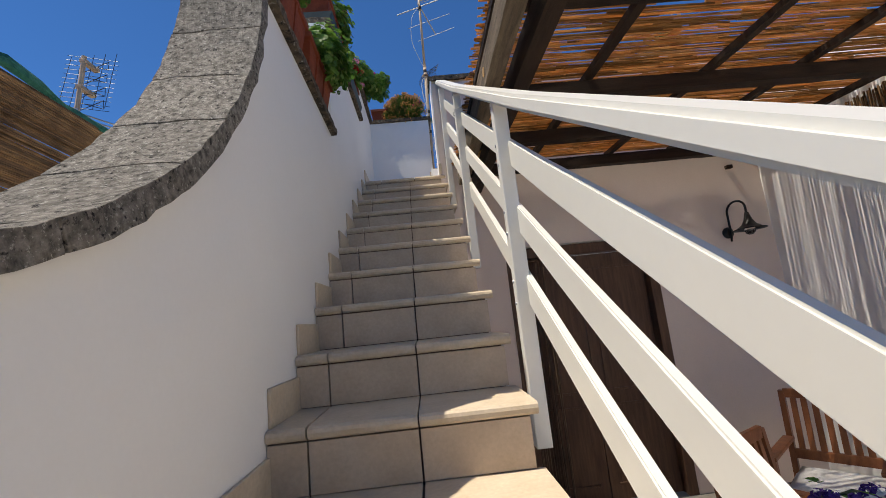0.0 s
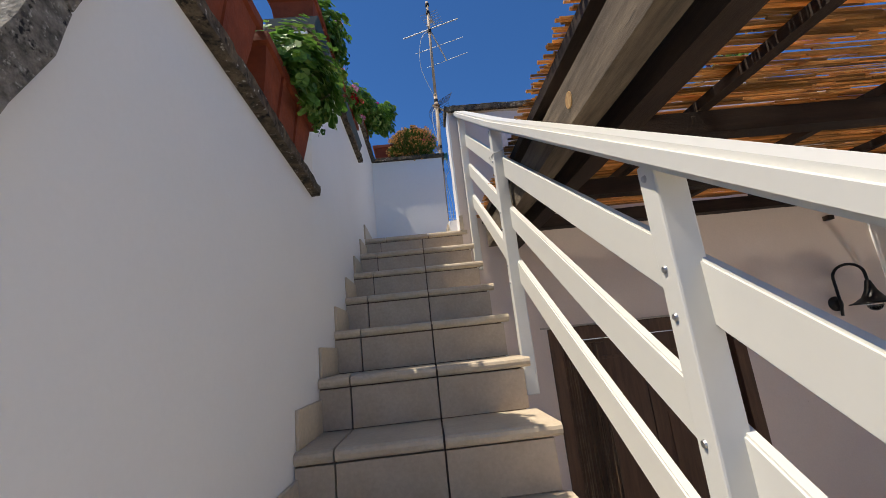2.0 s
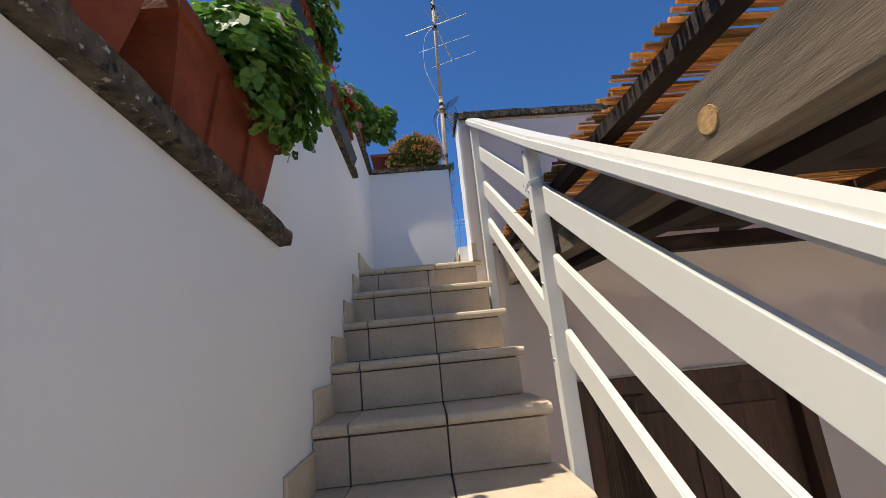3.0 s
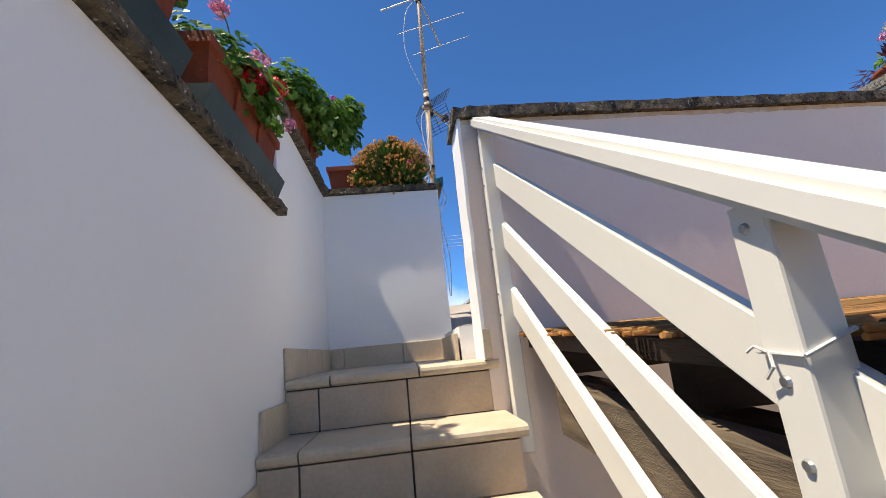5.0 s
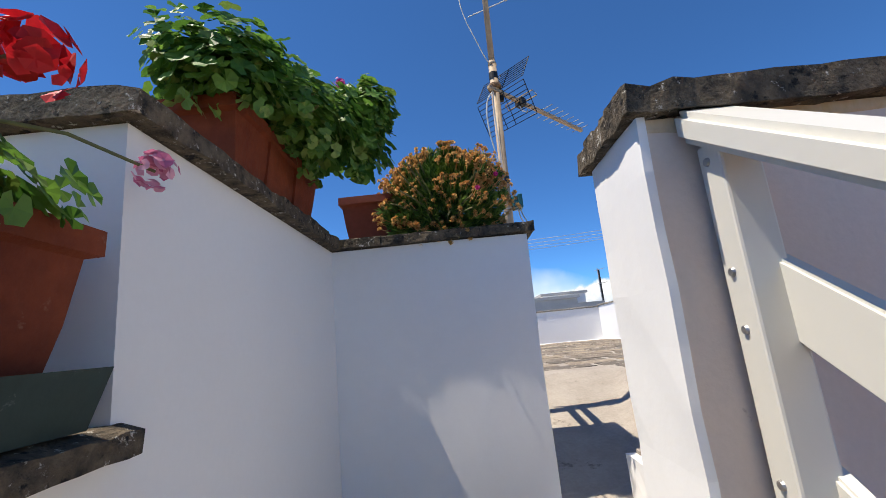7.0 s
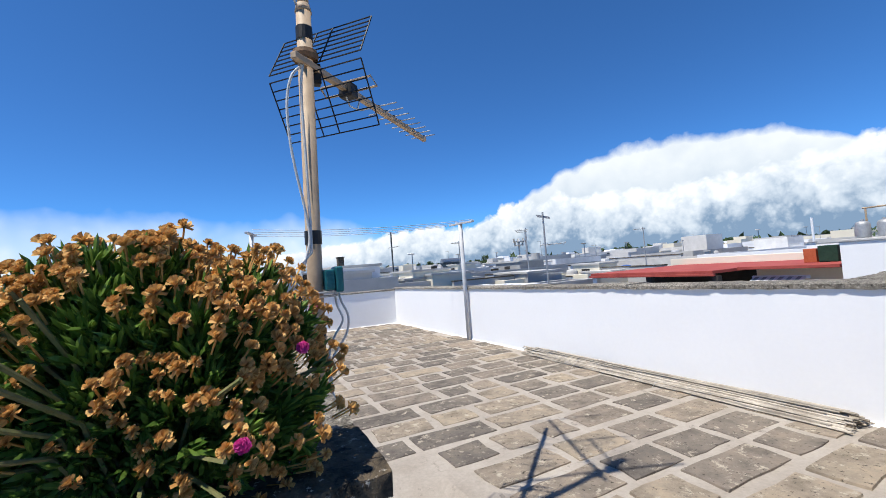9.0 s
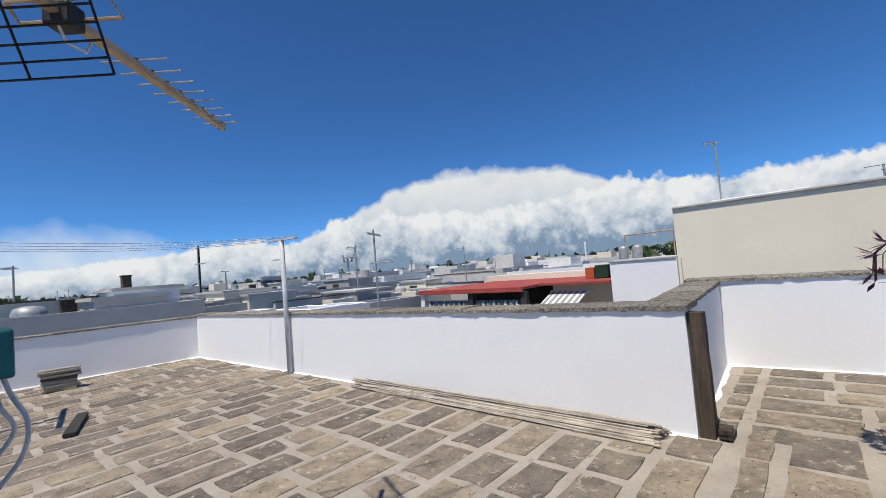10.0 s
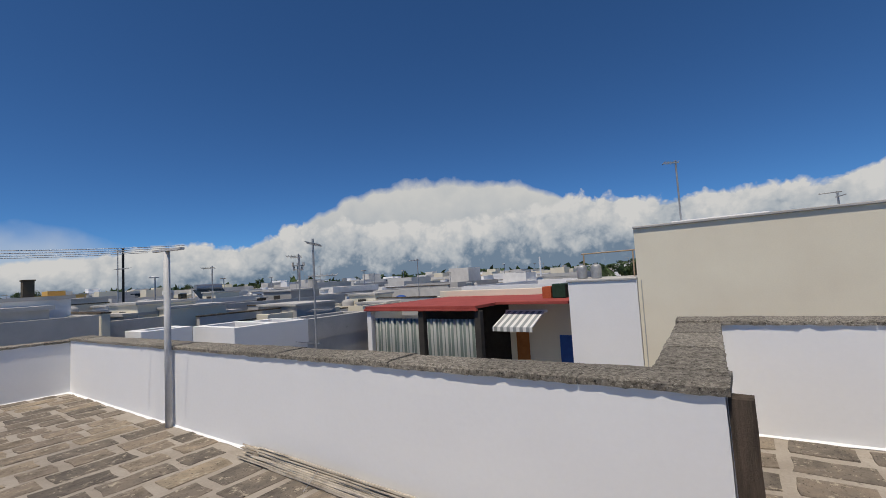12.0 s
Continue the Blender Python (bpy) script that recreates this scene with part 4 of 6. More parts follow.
trough(0.02, 0.38, 1.59, 1.80, 1.086, 1.262, TERRAD, "dark red plastic trough on the stone-topped block")
L1 = "trailing green geranium in a terracotta trough"
geranium("geranium", L1, (-0.03, -1.13, 0.03), (0.15, 0.25, 0.15), 1700, [((0.05, 0.2, 0.16), 0.018, PETM)], 11, (0.5, 0, 0), 0.020)
geranium("geranium", "trailing green geranium with a red flower head", (-0.08, -1.72, 0.07), (0.15, 0.26, 0.15), 1200, [((0.1, 0.1, 0.14), 0.028, PETR), ((0.05, -0.08, 0.17), 0.022, PETR)], 12, leaf=0.020)
geranium("geranium", "geranium with red, pink and white flower heads", (-0.09, 0.2, 0.84), (0.15, 0.27, 0.09), 1050,
         [((0.08, 0.01, 0.10), 0.038, PETP), ((0.09, -0.01, 0.0), 0.030, PETR), ((0.09, 0.155, 0.11), 0.042, PETR), ((0.09, 0.33, 0.06), 0.028, PETP), ((0.09, -0.09, -0.02), 0.032, PETR), ((0.07, 0.09, 0.10), 0.024, PETM), ((0.03, -0.15, 0.16), 0.032, PETP), ((0.05, 0.05, 0.05), 0.026, PETR)], 13, leaf=0.020)
geranium("geranium", "leafy geranium with pink flower heads", (-0.09, -0.42, 0.84), (0.16, 0.28, 0.14), 1300, [((0.08, 0.12, 0.17), 0.032, PETP), ((0.06, 0.24, 0.12), 0.024, PETP), ((0.1, -0.1, 0.17), 0.026, PETM)], 14, leaf=0.020)
geranium("geranium", "large bushy geranium with a magenta bud", (-0.07, 1.11, 1.25), (0.23, 0.28, 0.15), 3200, [((0.12, 0.17, 0.22), 0.020, PETM), ((0.24, 0.30, 0.14), 0.014, PETM)], 15, (0.3, 0, 0), 0.021,
         more=(((0.17, 0.20, 0.01), (0.11, 0.12, 0.13)), ((0.20, 0.17, 0.11), (0.11, 0.11, 0.10)), ((-0.02, -0.26, -0.01), (0.14, 0.13, 0.13)), ((-0.12, -0.22, 0.03), (0.13, 0.14, 0.12))))
rnd = random.Random(21)


def bush(c, size, n, nd, seed):
    """A mound of finger-leaved succulent with dried flower heads."""
    rnd = random.Random(seed)

    def shallow(p):
        """The mound is flatter towards the stairs, most so over the trough."""
        return p.y if p.y > c.y else c.y + (p.y - c.y) * (0.44 + 0.25 * min(1, max(0, (p.x - 0.42) / 0.12)))
    th = thing("succulent_bush", "mound of green succulent with dried orange-brown flower heads", "plant")
    for i in range(40):
        bm = bmesh.new()
        d = rand_dir(rnd, 0.2)
        e = c + Vector((d.x * size[0], d.y * size[1], d.z * size[2])) * 0.85
        path_tube(bm, [c + Vector((d.x * 0.04, d.y * 0.04, -size[2] * 0.55)), c.lerp(e, 0.5) - Vector((0, 0, 0.03)), e], 0.003, 4)
        part("stem", bm, STEM, th)
    bm = bmesh.new()
    for i in range(n // 13):
        d = rand_dir(rnd, 0.1)
        bump_r = 0.84 + 0.26 * noise.noise(d * 3.1 + Vector((seed, 0, 0)))
        q = c + Vector((d.x * size[0], d.y * size[1], d.z * size[2])) * rnd.random() ** 0.30 * bump_r
        if q.z < c.z - 0.12 and q.y > 1.45:
            continue
        q.y = shallow(q)
        axis = (d + rand_dir(rnd) * 0.5 + Vector((0, 0, 0.6))).normalized()
        for j in range(13):
            g = (axis + rand_dir(rnd) * 0.62).normalized()
            p = q + rand_dir(rnd) * 0.007 - axis * rnd.uniform(0, 0.02)
            ln = rnd.uniform(0.020, 0.040)
            r = rnd.uniform(0.0026, 0.0041)
            u = g.orthogonal().normalized()
            w = g.cross(u)
            lo_ = [bm.verts.new(p + (u * math.cos(a) + w * math.sin(a)) * r * 0.7) for a in (0, 2.1, 4.2)]
            mi_ = [bm.verts.new(p + g * ln * 0.65 + (u * math.cos(a) + w * math.sin(a)) * r) for a in (0, 2.1, 4.2)]
            tip = bm.verts.new(p + g * ln)
            for a in range(3):
                b = (a + 1) % 3
                bm.faces.new((lo_[a], lo_[b], mi_[b], mi_[a]))
                bm.faces.new((mi_[a], mi_[b], tip))
    part("foliage", bm, SUCC, th)
    bm = bmesh.new()
    for i in range(nd):
        d = rand_dir(rnd, 0.3)
        if d.z < -0.75 or (d.z < -0.3 and d.y > -0.3):
            continue
        bump_r = 0.93 + 0.22 * noise.noise(d * 3.1 + Vector((seed, 0, 0)))
        p = c + Vector((d.x * size[0], d.y * size[1], d.z * size[2])) * bump_r * rnd.uniform(0.93, 1.06)
        p.y = shallow(p) - 0.006
        r = rnd.uniform(0.008, 0.0125)
        ax = (d + Vector((0, 0, 0.6))).normalized()
        path_tube(bm, [p - ax * 0.03, p], 0.0016, 3)
        for k in range(30):
            e = (rand_dir(rnd) + ax * 0.8).normalized()
            u = e.orthogonal().normalized() * r * 0.17
            a, b2 = p - u, p + u
            v1, v2 = bm.verts.new(a), bm.verts.new(b2)
            v3, v4 = bm.verts.new(p + e * r * 1.05 + u * 1.3), bm.verts.new(p + e * r * 0.95 - u * 1.3)
            bm.faces.new((v1, v2, v3, v4))
    part("dried_bloom", bm, DRY, th, "dried orange-brown flower heads")
    for off in ((0.2, -0.1, 0.06), (0.24, 0.05, 0.1), (0.12, -0.2, -0.02)):
        bm = bmesh.new()
        p = c + Vector(off)
        for k in range(20):
            e = rand_dir(rnd, 0.2)
            leaf_fan(bm, p + e * 0.004, e, rand_dir(rnd), 0.008, 5, 0, 0.2, rnd)
        part("pink_flower", bm, PETM, th)
    return th


bush(Vector((0.425, 1.60, 1.205)), (0.275, 0.25, 0.24), 16000, 820, 3)

# ---- terrace things ----
mast = thing("antenna_mast", "brown painted pipe mast with television aerials and taped cables", "antenna")
MX, MY = 0.751, 2.175


def mast_at(z):
    """The leaning mast's middle at that height."""
    return Vector((MX + 0.018 * (z - 1.2), MY, z))


def mast_tube(name, mat, z0, z1, r0, r1=None, label="", smooth=True):
    bm = bmesh.new()
    tube(bm, mast_at(z0), mast_at(z1), r0, r1, 16)
    return part(name, bm, mat, mast, label, smooth)


mast_tube("pole", BROWNPIPE, TERR - 0.02, 2.18, 0.0225)
mast_tube("upper_pole", BROWNPIPE, 2.14, 3.55, 0.0175, 0.015)
for z in (1.182, 1.477, 2.097):
    mast_tube("tape_band", BLACK, z - 0.020, z + 0.020, 0.0250, 0.0250, "black tape band", False)
mast_tube("pole_joint", BROWNPIPE, 2.165, 2.19, 0.0255, 0.020)
for z in (0.80, 0.95):
    bm = bmesh.new()
    box(bm, MX - 0.05, MX - 0.02, 1.951, MY + 0.02, z - 0.012, z + 0.012, 0.003)
    part("wall_clamp", bm, IRON, mast)
# amplifier box with its ribbed cover and clamp
bm = bmesh.new()
box(bm, MX + 0.025, MX + 0.055, MY - 0.032, MY + 0.028, 1.318, 1.380, 0.005)
amp = part("amplifier_box", bm, TEAL, mast, "teal plastic amplifier box")
bm = bmesh.new()
box(bm, MX + 0.0555, MX + 0.079, MY - 0.037, MY + 0.033, 1.312, 1.387, 0.005)
part("cover", bm, TEAL, amp)
for k in range(4):
    bm = bmesh.new()
    box(bm, MX + 0.032, MX + 0.052, MY - 0.036, MY - 0.0325, 1.325 + 0.014 * k, 1.332 + 0.014 * k)
    part("rib", bm, TEAL, amp)
for dz in (0.0, 0.012):
    bm = bmesh.new()
    tube(bm, (MX - 0.072, MY - 0.026 - dz * 0.3, 1.300 + dz), (MX + 0.055, MY - 0.026 - dz * 0.3, 1.303 + dz), 0.0034, n=6)
    part("clamp_rod", bm, STEEL, mast)
bm = bmesh.new()
box(bm, MX - 0.060, MX - 0.040, MY - 0.037, MY - 0.017, 1.296, 1.318, 0.003)
part("clamp_knob", bm, BLACK, mast)


def eased(pts, n=5):
    """A smooth line through the points."""
    pts = [Vector(p) for p in pts]
    ends = [pts[0] * 2 - pts[1]] + pts + [pts[-1] * 2 - pts[-2]]
    out = []
    for a, b, c, d in zip(ends, ends[1:], ends[2:], ends[3:]):
        for k in range(n):
            t = k / n
            out.append(0.5 * (2 * b + (c - a) * t + (2 * a - 5 * b + 4 * c - d) * t * t + (3 * b - a - 3 * c + d) * t ** 3))
    return out + [pts[-1]]


for pts, r in (
        ([(MX + 0.02, MY - 0.022, 2.03), (MX + 0.000, MY - 0.029, 1.98), (MX - 0.008, MY - 0.03, 1.88), (MX - 0.006, MY - 0.03, 1.68), (MX - 0.006, MY - 0.029, 1.46), (MX - 0.018, MY - 0.03, 1.42), (MX - 0.09, MY - 0.03, 1.36), (MX - 0.20, MY - 0.03, 1.29), (MX - 0.34, MY - 0.02, 1.25)], 0.0042),
        ([(MX - 0.002, MY - 0.032, 1.985), (MX - 0.034, MY - 0.032, 1.945), (MX - 0.050, MY - 0.032, 1.86), (MX - 0.044, MY - 0.032, 1.72), (MX - 0.010, MY - 0.030, 1.50), (MX - 0.022, MY - 0.030, 1.42), (MX - 0.048, MY - 0.030, 1.33), (MX - 0.046, MY - 0.02, 1.24), (MX - 0.026, MY + 0.02, 1.15)], 0.004),
        ([(MX + 0.066, MY, 1.315), (MX + 0.076, MY, 1.28), (MX + 0.093, MY, 1.235), (MX + 0.085, MY + 0.01, 1.18), (MX + 0.040, MY + 0.015, 1.11), (MX + 0.034, MY + 0.01, 1.03), (MX + 0.050, MY + 0.01, 0.92), (MX + 0.075, MY + 0.02, 0.72), (MX + 0.06, MY + 0.05, 0.44)], 0.0036),
        ([(MX + 0.056, MY, 1.315), (MX + 0.062, MY, 1.27), (MX + 0.078, MY + 0.01, 1.225), (MX + 0.050, MY + 0.02, 1.175), (MX + 0.034, MY + 0.02, 1.13), (MX + 0.032, MY + 0.02, 1.02), (MX + 0.05, MY + 0.04, 0.44)], 0.0034),
        ([mast_at(2.18) + Vector((-0.02, -0.01, 0)), mast_at(2.26) + Vector((-0.06, -0.01, 0.02)), mast_at(2.6) + Vector((-0.15, 0.0, 0)), mast_at(2.95) + Vector((-0.12, 0, 0.02)), mast_at(3.12) + Vector((-0.01, 0, 0))], 0.0033)):
    bm = bmesh.new()
    path_tube(bm, eased(pts), r, 7)
    part("cable", bm, CABLE, mast, smooth=True)

# the corner-reflector aerial below
ROOT = mast_at(1.998) + Vector((0.022, 0, 0))
AWAY = Vector((0.625, 0.597, 0.0)).normalized()
SIDE = Vector((AWAY.y, -AWAY.x, 0)).normalized()
bm = bmesh.new()
box(bm, -0.010, 0.010, -0.09, 0.868, -0.010, 0.010, 0.002)
bmesh.ops.transform(bm, matrix=Matrix.Translation(ROOT) @ Matrix.Rotation(math.atan2(AWAY.y, AWAY.x) - math.pi / 2, 4, "Z"), verts=bm.verts[:])
boom = part("boom", bm, BROWNPIPE, mast, "yellowed square boom")
for k in range(8):
    p = ROOT + AWAY * (0.40 + 0.0645 * k)
    bm = bmesh.new()
    w = 0.082 - 0.003 * k
    tube(bm, p - SIDE * w + Vector((0, 0, 0.012)), p + SIDE * w + Vector((0, 0, 0.012)), 0.0027, n=6)
    part("element", bm, GALV, boom)
    bm = bmesh.new()
    box(bm, p.x - 0.008, p.x + 0.008, p.y - 0.008, p.y + 0.008, p.z + 0.0085, p.z + 0.017, 0.002)
    part("element_clip", bm, BLACK, boom)
# folded dipole with its black connection box
p = ROOT + AWAY * 0.175
bm = bmesh.new()
loop = [p - SIDE * 0.10 + Vector((0, 0, 0.022)), p + SIDE * 0.10 + Vector((0, 0, 0.022)), p + SIDE * 0.103 + AWAY * 0.035 - Vector((0, 0, 0.0)), p - SIDE * 0.103 + AWAY * 0.035 - Vector((0, 0, 0.0)), p - SIDE * 0.10 + Vector((0, 0, 0.022))]
path_tube(bm, loop, 0.0042, 6)
part("folded_dipole", bm, BROWNPIPE, boom)
bm = bmesh.new()
box(bm, -0.024, 0.024, -0.026, 0.026, -0.030, 0.020, 0.006)
bmesh.ops.transform(bm, matrix=Matrix.Translation(p + AWAY * 0.016) @ Matrix.Rotation(0.75, 4, "Z"), verts=bm.verts[:])
part("dipole_box", bm, BLACK, boom, "black plastic connection box")
bm = bmesh.new()
path_tube(bm, [p + Vector((0, 0, -0.028)), p + AWAY * 0.02 + Vector((0, 0, -0.055)), p + AWAY * 0.07 + Vector((0, 0, -0.05)), p + AWAY * 0.09 + Vector((0, 0, -0.01))], 0.003, 6)
part("coax_loop", bm, CABLE, boom)
# two wire panels of the reflector, opening forward
for sgn in (1, -1):
    a = ROOT + Vector((0, 0, 0.012 * sgn))
    out = AWAY * 0.083 + Vector((0, 0, 0.146 if sgn > 0 else -0.173))
    bm = bmesh.new()
    tube(bm, ROOT, a, 0.004, n=6)
    panel = part("reflector_arm", bm, IRON, mast)
    for k in range(8):
        q = a + out * (k / 7)
        bm = bmesh.new()
        tube(bm, q - SIDE * 0.168, q + SIDE * 0.168, 0.0022, n=5)
        part("reflector_bar", bm, IRON, panel)
    for t in (-0.168, -0.035, 0.025, 0.168):
        bm = bmesh.new()
        tube(bm, a + SIDE * t, a + SIDE * t + out, 0.0024, n=5)
        part("reflector_bar", bm, IRON, panel)
bm = bmesh.new()
lathe(bm, [(0.020, -0.014), (0.036, -0.014), (0.040, 0.0), (0.036, 0.014), (0.020, 0.014)], mast_at(2.028), 18)
part("bracket", bm, surface("rusty_clamp", (0.10, 0.055, 0.03), (0.22, 0.13, 0.07), 20, 80, 0.8, 0.4), mast, "rusty clamp")
bm = bmesh.new()
box(bm, ROOT.x - 0.004, ROOT.x + 0.026, ROOT.y + 0.012, ROOT.y + 0.042, 1.955, 2.02, 0.004)
part("bracket_block", bm, BLACK, mast)

# the large two-rod aerial higher up and the small one at the top
TOP = mast_at(3.135)
bm = bmesh.new()
tube(bm, TOP - Vector((0.025, 0.07, 0)), TOP + Vector((0.25, 0.64, 0.0)), 0.0095, n=8)
top_boom = part("boom", bm, GALV, mast)
for c, half in ((TOP + Vector((0.012, 0.0, 0)), Vector((0.352, -0.147, 0))), (TOP + Vector((0.13, 0.32, 0)), Vector((0.32, -0.135, 0))), (TOP + Vector((0.25, 0.635, 0)), Vector((0.29, -0.137, 0)))):
    bm = bmesh.new()
    tube(bm, c - half, c + half, 0.0075 if c.y < 2.3 else 0.004, n=7)
    part("dipole_rod", bm, GALV, top_boom)
bm = bmesh.new()
tube(bm, mast_at(3.40) - Vector((0.02, 0.05, 0)), mast_at(3.40) + Vector((0.10, 0.26, 0.02)), 0.007, n=7)
small = part("boom", bm, GALV, mast)
for k in range(6):
    c = mast_at(3.40) + Vector((0.10, 0.26, 0.02)) * (0.1 + 0.17 * k)
    bm = bmesh.new()
    tube(bm, c - Vector((0.11, -0.045, 0)), c + Vector((0.11, -0.045, 0)), 0.003, n=6)
    part("element", bm, GALV, small)
bm = bmesh.new()
box(bm, MX + 0.045, MX + 0.09, MY - 0.03, MY + 0.03, 3.24, 3.31, 0.006)
part("splitter_box", bm, GALV, mast)
for z in (3.10, 3.38, 3.50):
    mast_tube("clamp", IRON, z - 0.018, z + 0.018, 0.026, 0.026, "", False)
for x, y, nm in ((3.30, 5.95, "east parapet"), (0.72, 6.5, "west side")):
    th = thing("clothes_line_post", "grey metal clothes line post with cross arm, " + nm, "post", "clothes line posts")
    bm = bmesh.new()
    tube(bm, (x, y, TERR - 0.12), (x, y, 1.925), 0.028, n=14)
    part("pole", bm, POSTG, th, smooth=True)
    bm = bmesh.new()
    a = Vector((0.30, -0.12, 0.03)) if x > 1 else Vector((0.05, 0.3, 0))
    box(bm, -0.02, 0.02, -0.46, 0.42, -0.012, 0.012, 0.003)
    bmesh.ops.transform(bm, matrix=pose(x, y, 1.938, 3, 0, -8), verts=bm.verts[:])
    part("cross_arm", bm, POSTG, th)
for dy in (-0.40, -0.15, 0.12, 0.36):
    bm = bmesh.new()
    path_tube(bm, sag((3.28, 5.95 + dy, 1.945), (0.72, 6.5 + dy, 1.95), 0.05), 0.0032, 5)
    tagged(part("clothes_line", bm, CABLE), "thin clothes line stretched between two posts", "cord", "clothes lines")

bm = bmesh.new()
grid_box(bm, 3.36, 3.43, 1.698, 1.772, TERR, 1.08, 0.12)
rough_up(bm, 0.006, 5)
tagged(part("wooden_post", bm, POSTW), "weathered grey timber post against the parapet corner", "post")
for x, y, a, l in ((3.415, 1.655, 8, 0.12), (3.40, 1.66, 14, 0.10)):
    bm = bmesh.new()
    box(bm, -l / 2, l / 2, -0.03, 0.03, 0, 0.025, 0.003)
    bmesh.ops.transform(bm, matrix=pose(x, y, TERR + (0.034 if a > 10 else 0.008), 0, 0, a - 10), verts=bm.verts[:])
    tagged(part("wood_offcut", bm, POSTW), "short grey wood offcut at the post's foot", "wood scrap", "wood offcuts")
roll = thing("reed_bundle", "long flattened bundle of grey reeds lying along the parapet", "reeds")
rnd = random.Random(8)
bm = bmesh.new()
for i in range(95):
    t = rnd.random()
    z = TERR + 0.012 + rnd.random() * 0.075 * (1 - abs(2 * t - 1))
    x0, x1 = 3.12 + 0.21 * t, 3.20 + 0.13 * t
    ya, yb = 1.93 + rnd.uniform(-0.03, 0.12), 4.65 + rnd.uniform(-0.7, 0.05)
    pts = []
    for k in range(7):
        f = k / 6
        pts.append((x0 + (x1 - x0) * f + rnd.uniform(-0.006, 0.006), ya + (yb - ya) * f, z + fall(ya + (yb - ya) * f) + rnd.uniform(-0.003, 0.003)))
    path_tube(bm, pts, rnd.uniform(0.004, 0.0065), 5)
part("reed_layer", bm, REEDG, roll)
for y in (2.3, 3.0, 3.8):
    bm = bmesh.new()
    path_tube(bm, [(3.12, y, TERR - 0.02), (3.22, y, TERR + 0.05), (3.33, y, TERR + 0.0)], 0.002, 4)
    part("tie", bm, STEEL, roll)
pile = thing("board_pile", "small untidy pile of grey boards on the terrace", "boards")
for i in range(11):
    bm = bmesh.new()
    top = i > 6
    w = 0.20 if top else 0.165
    box(bm, -w, w * rnd.uniform(0.85, 1.1), -0.10 if not top else -0.05, 0.10 if not top else 0.05, 0, 0.024, 0.002)
    bmesh.ops.transform(bm, matrix=pose(1.58 + rnd.uniform(-0.02, 0.02), 8.4 + rnd.uniform(-0.02, 0.02) - (0.05 if top and i % 2 else 0), TERR + fall(8.4) + 0.008 + 0.0235 * i, rnd.uniform(-1.0, 1.0), rnd.uniform(-1.5, 1.5), rnd.uniform(-9, 9)), verts=bm.verts[:])
    # board 6, just below the longer top ones, is near black
    part("board", bm, BOARDW if i != 6 else NEARBLACK, pile)
# thin dark bar added for the shadow a T-shaped post throws here
bm = bmesh.new()
box(bm, -0.35, 0.35, -0.04, 0.04, 0, 0.03, 0.003)
bmesh.ops.transform(bm, matrix=pose(1.40, 6.0, TERR + fall(6.0) + 0.012, 0, 0, 75), verts=bm.verts[:])
tagged(part("dark_plank", bm, NEARBLACK), "dark bar on the terrace standing in for a post's cast shadow", "plank")
# flower bowl on the parapet
bowl = thing("flower_bowl", "terracotta bowl of mixed flowers on the parapet", "flower pot")
bc = (3.36, 0.815, 1.186)
bm = bmesh.new()
lathe(bm, [(0.0, 0), (0.10, 0), (0.105, 0.02), (0.13, 0.06), (0.165, 0.11), (0.185, 0.115), (0.185, 0.14), (0.168, 0.142), (0.15, 0.115), (0.0, 0.11)], bc, 28)
part("bowl", bm, TERRA, bowl, smooth=True)
geranium("mixed_flowers", "mixed green and purple-leaved flowers in a terracotta bowl", (bc[0], bc[1], bc[2] + 0.12), (0.17, 0.17, 0.12), 220, [((-0.06, 0.06, 0.17), 0.022, PETP), ((0.05, 0.0, 0.12), 0.02, PETP)], 31, (0, 0, 0), 0.024, "")
pl = thing("purple_trailer", "purple-leaved trailing plant hanging from the flower bowl", "plant")
bm = bmesh.new()
rr = random.Random(4)
for s in range(9):
    a = rr.uniform(1.2, 4.6)
    o = Vector((math.cos(a), math.sin(a), 0))
    pts = [Vector((bc[0], bc[1], bc[2] + 0.14)) + o * 0.1, Vector((bc[0], bc[1], bc[2] + 0.19)) + o * 0.18, Vector((bc[0], bc[1], bc[2] + 0.15)) + o * 0.22, Vector((bc[0], bc[1], bc[2] + 0.07 - rr.random() * 0.05)) + o * 0.23]
    path_tube(bm, pts, 0.0025, 4)
    for p in pts[1:]:
        for k in range(3):
            d = (o + rand_dir(rr) * 0.9).normalized()
            w = d.cross(Vector((0, 0, 1))).normalized() * 0.011
            a0, a1, a2, a3 = p, p + d * 0.035 + w, p + d * 0.075, p + d * 0.035 - w
            bm.faces.new([bm.verts.new(q) for q in (a0, a1, a2, a3)])
part("foliage", bm, PURPLE, pl)
# tall dried stems in the bowl
ds = thing("dried_stalks", "tall dry brown flower stalks standing in the bowl", "plant")
for k, (dx, dy, h) in enumerate(((0.05, 0.03, 0.40), (0.025, 0.05, 0.34), (0.07, -0.02, 0.38))):
    bm = bmesh.new()
    p0 = Vector((bc[0], bc[1], bc[2] + 0.11))
    p2 = p0 + Vector((dx * 3, dy * 2, h))
    path_tube(bm, [p0, p0.lerp(p2, 0.5) + Vector((dx, dy, 0.02)), p2], 0.0035, 6)
    for i in range(24):
        e = rand_dir(rr, 0.3)
        leaf_fan(bm, p2 + e * rr.uniform(0.01, 0.05), e, rand_dir(rr), 0.009, 5, 0.1, 0.4, rr)
    part("stalk", bm, DRY, ds)
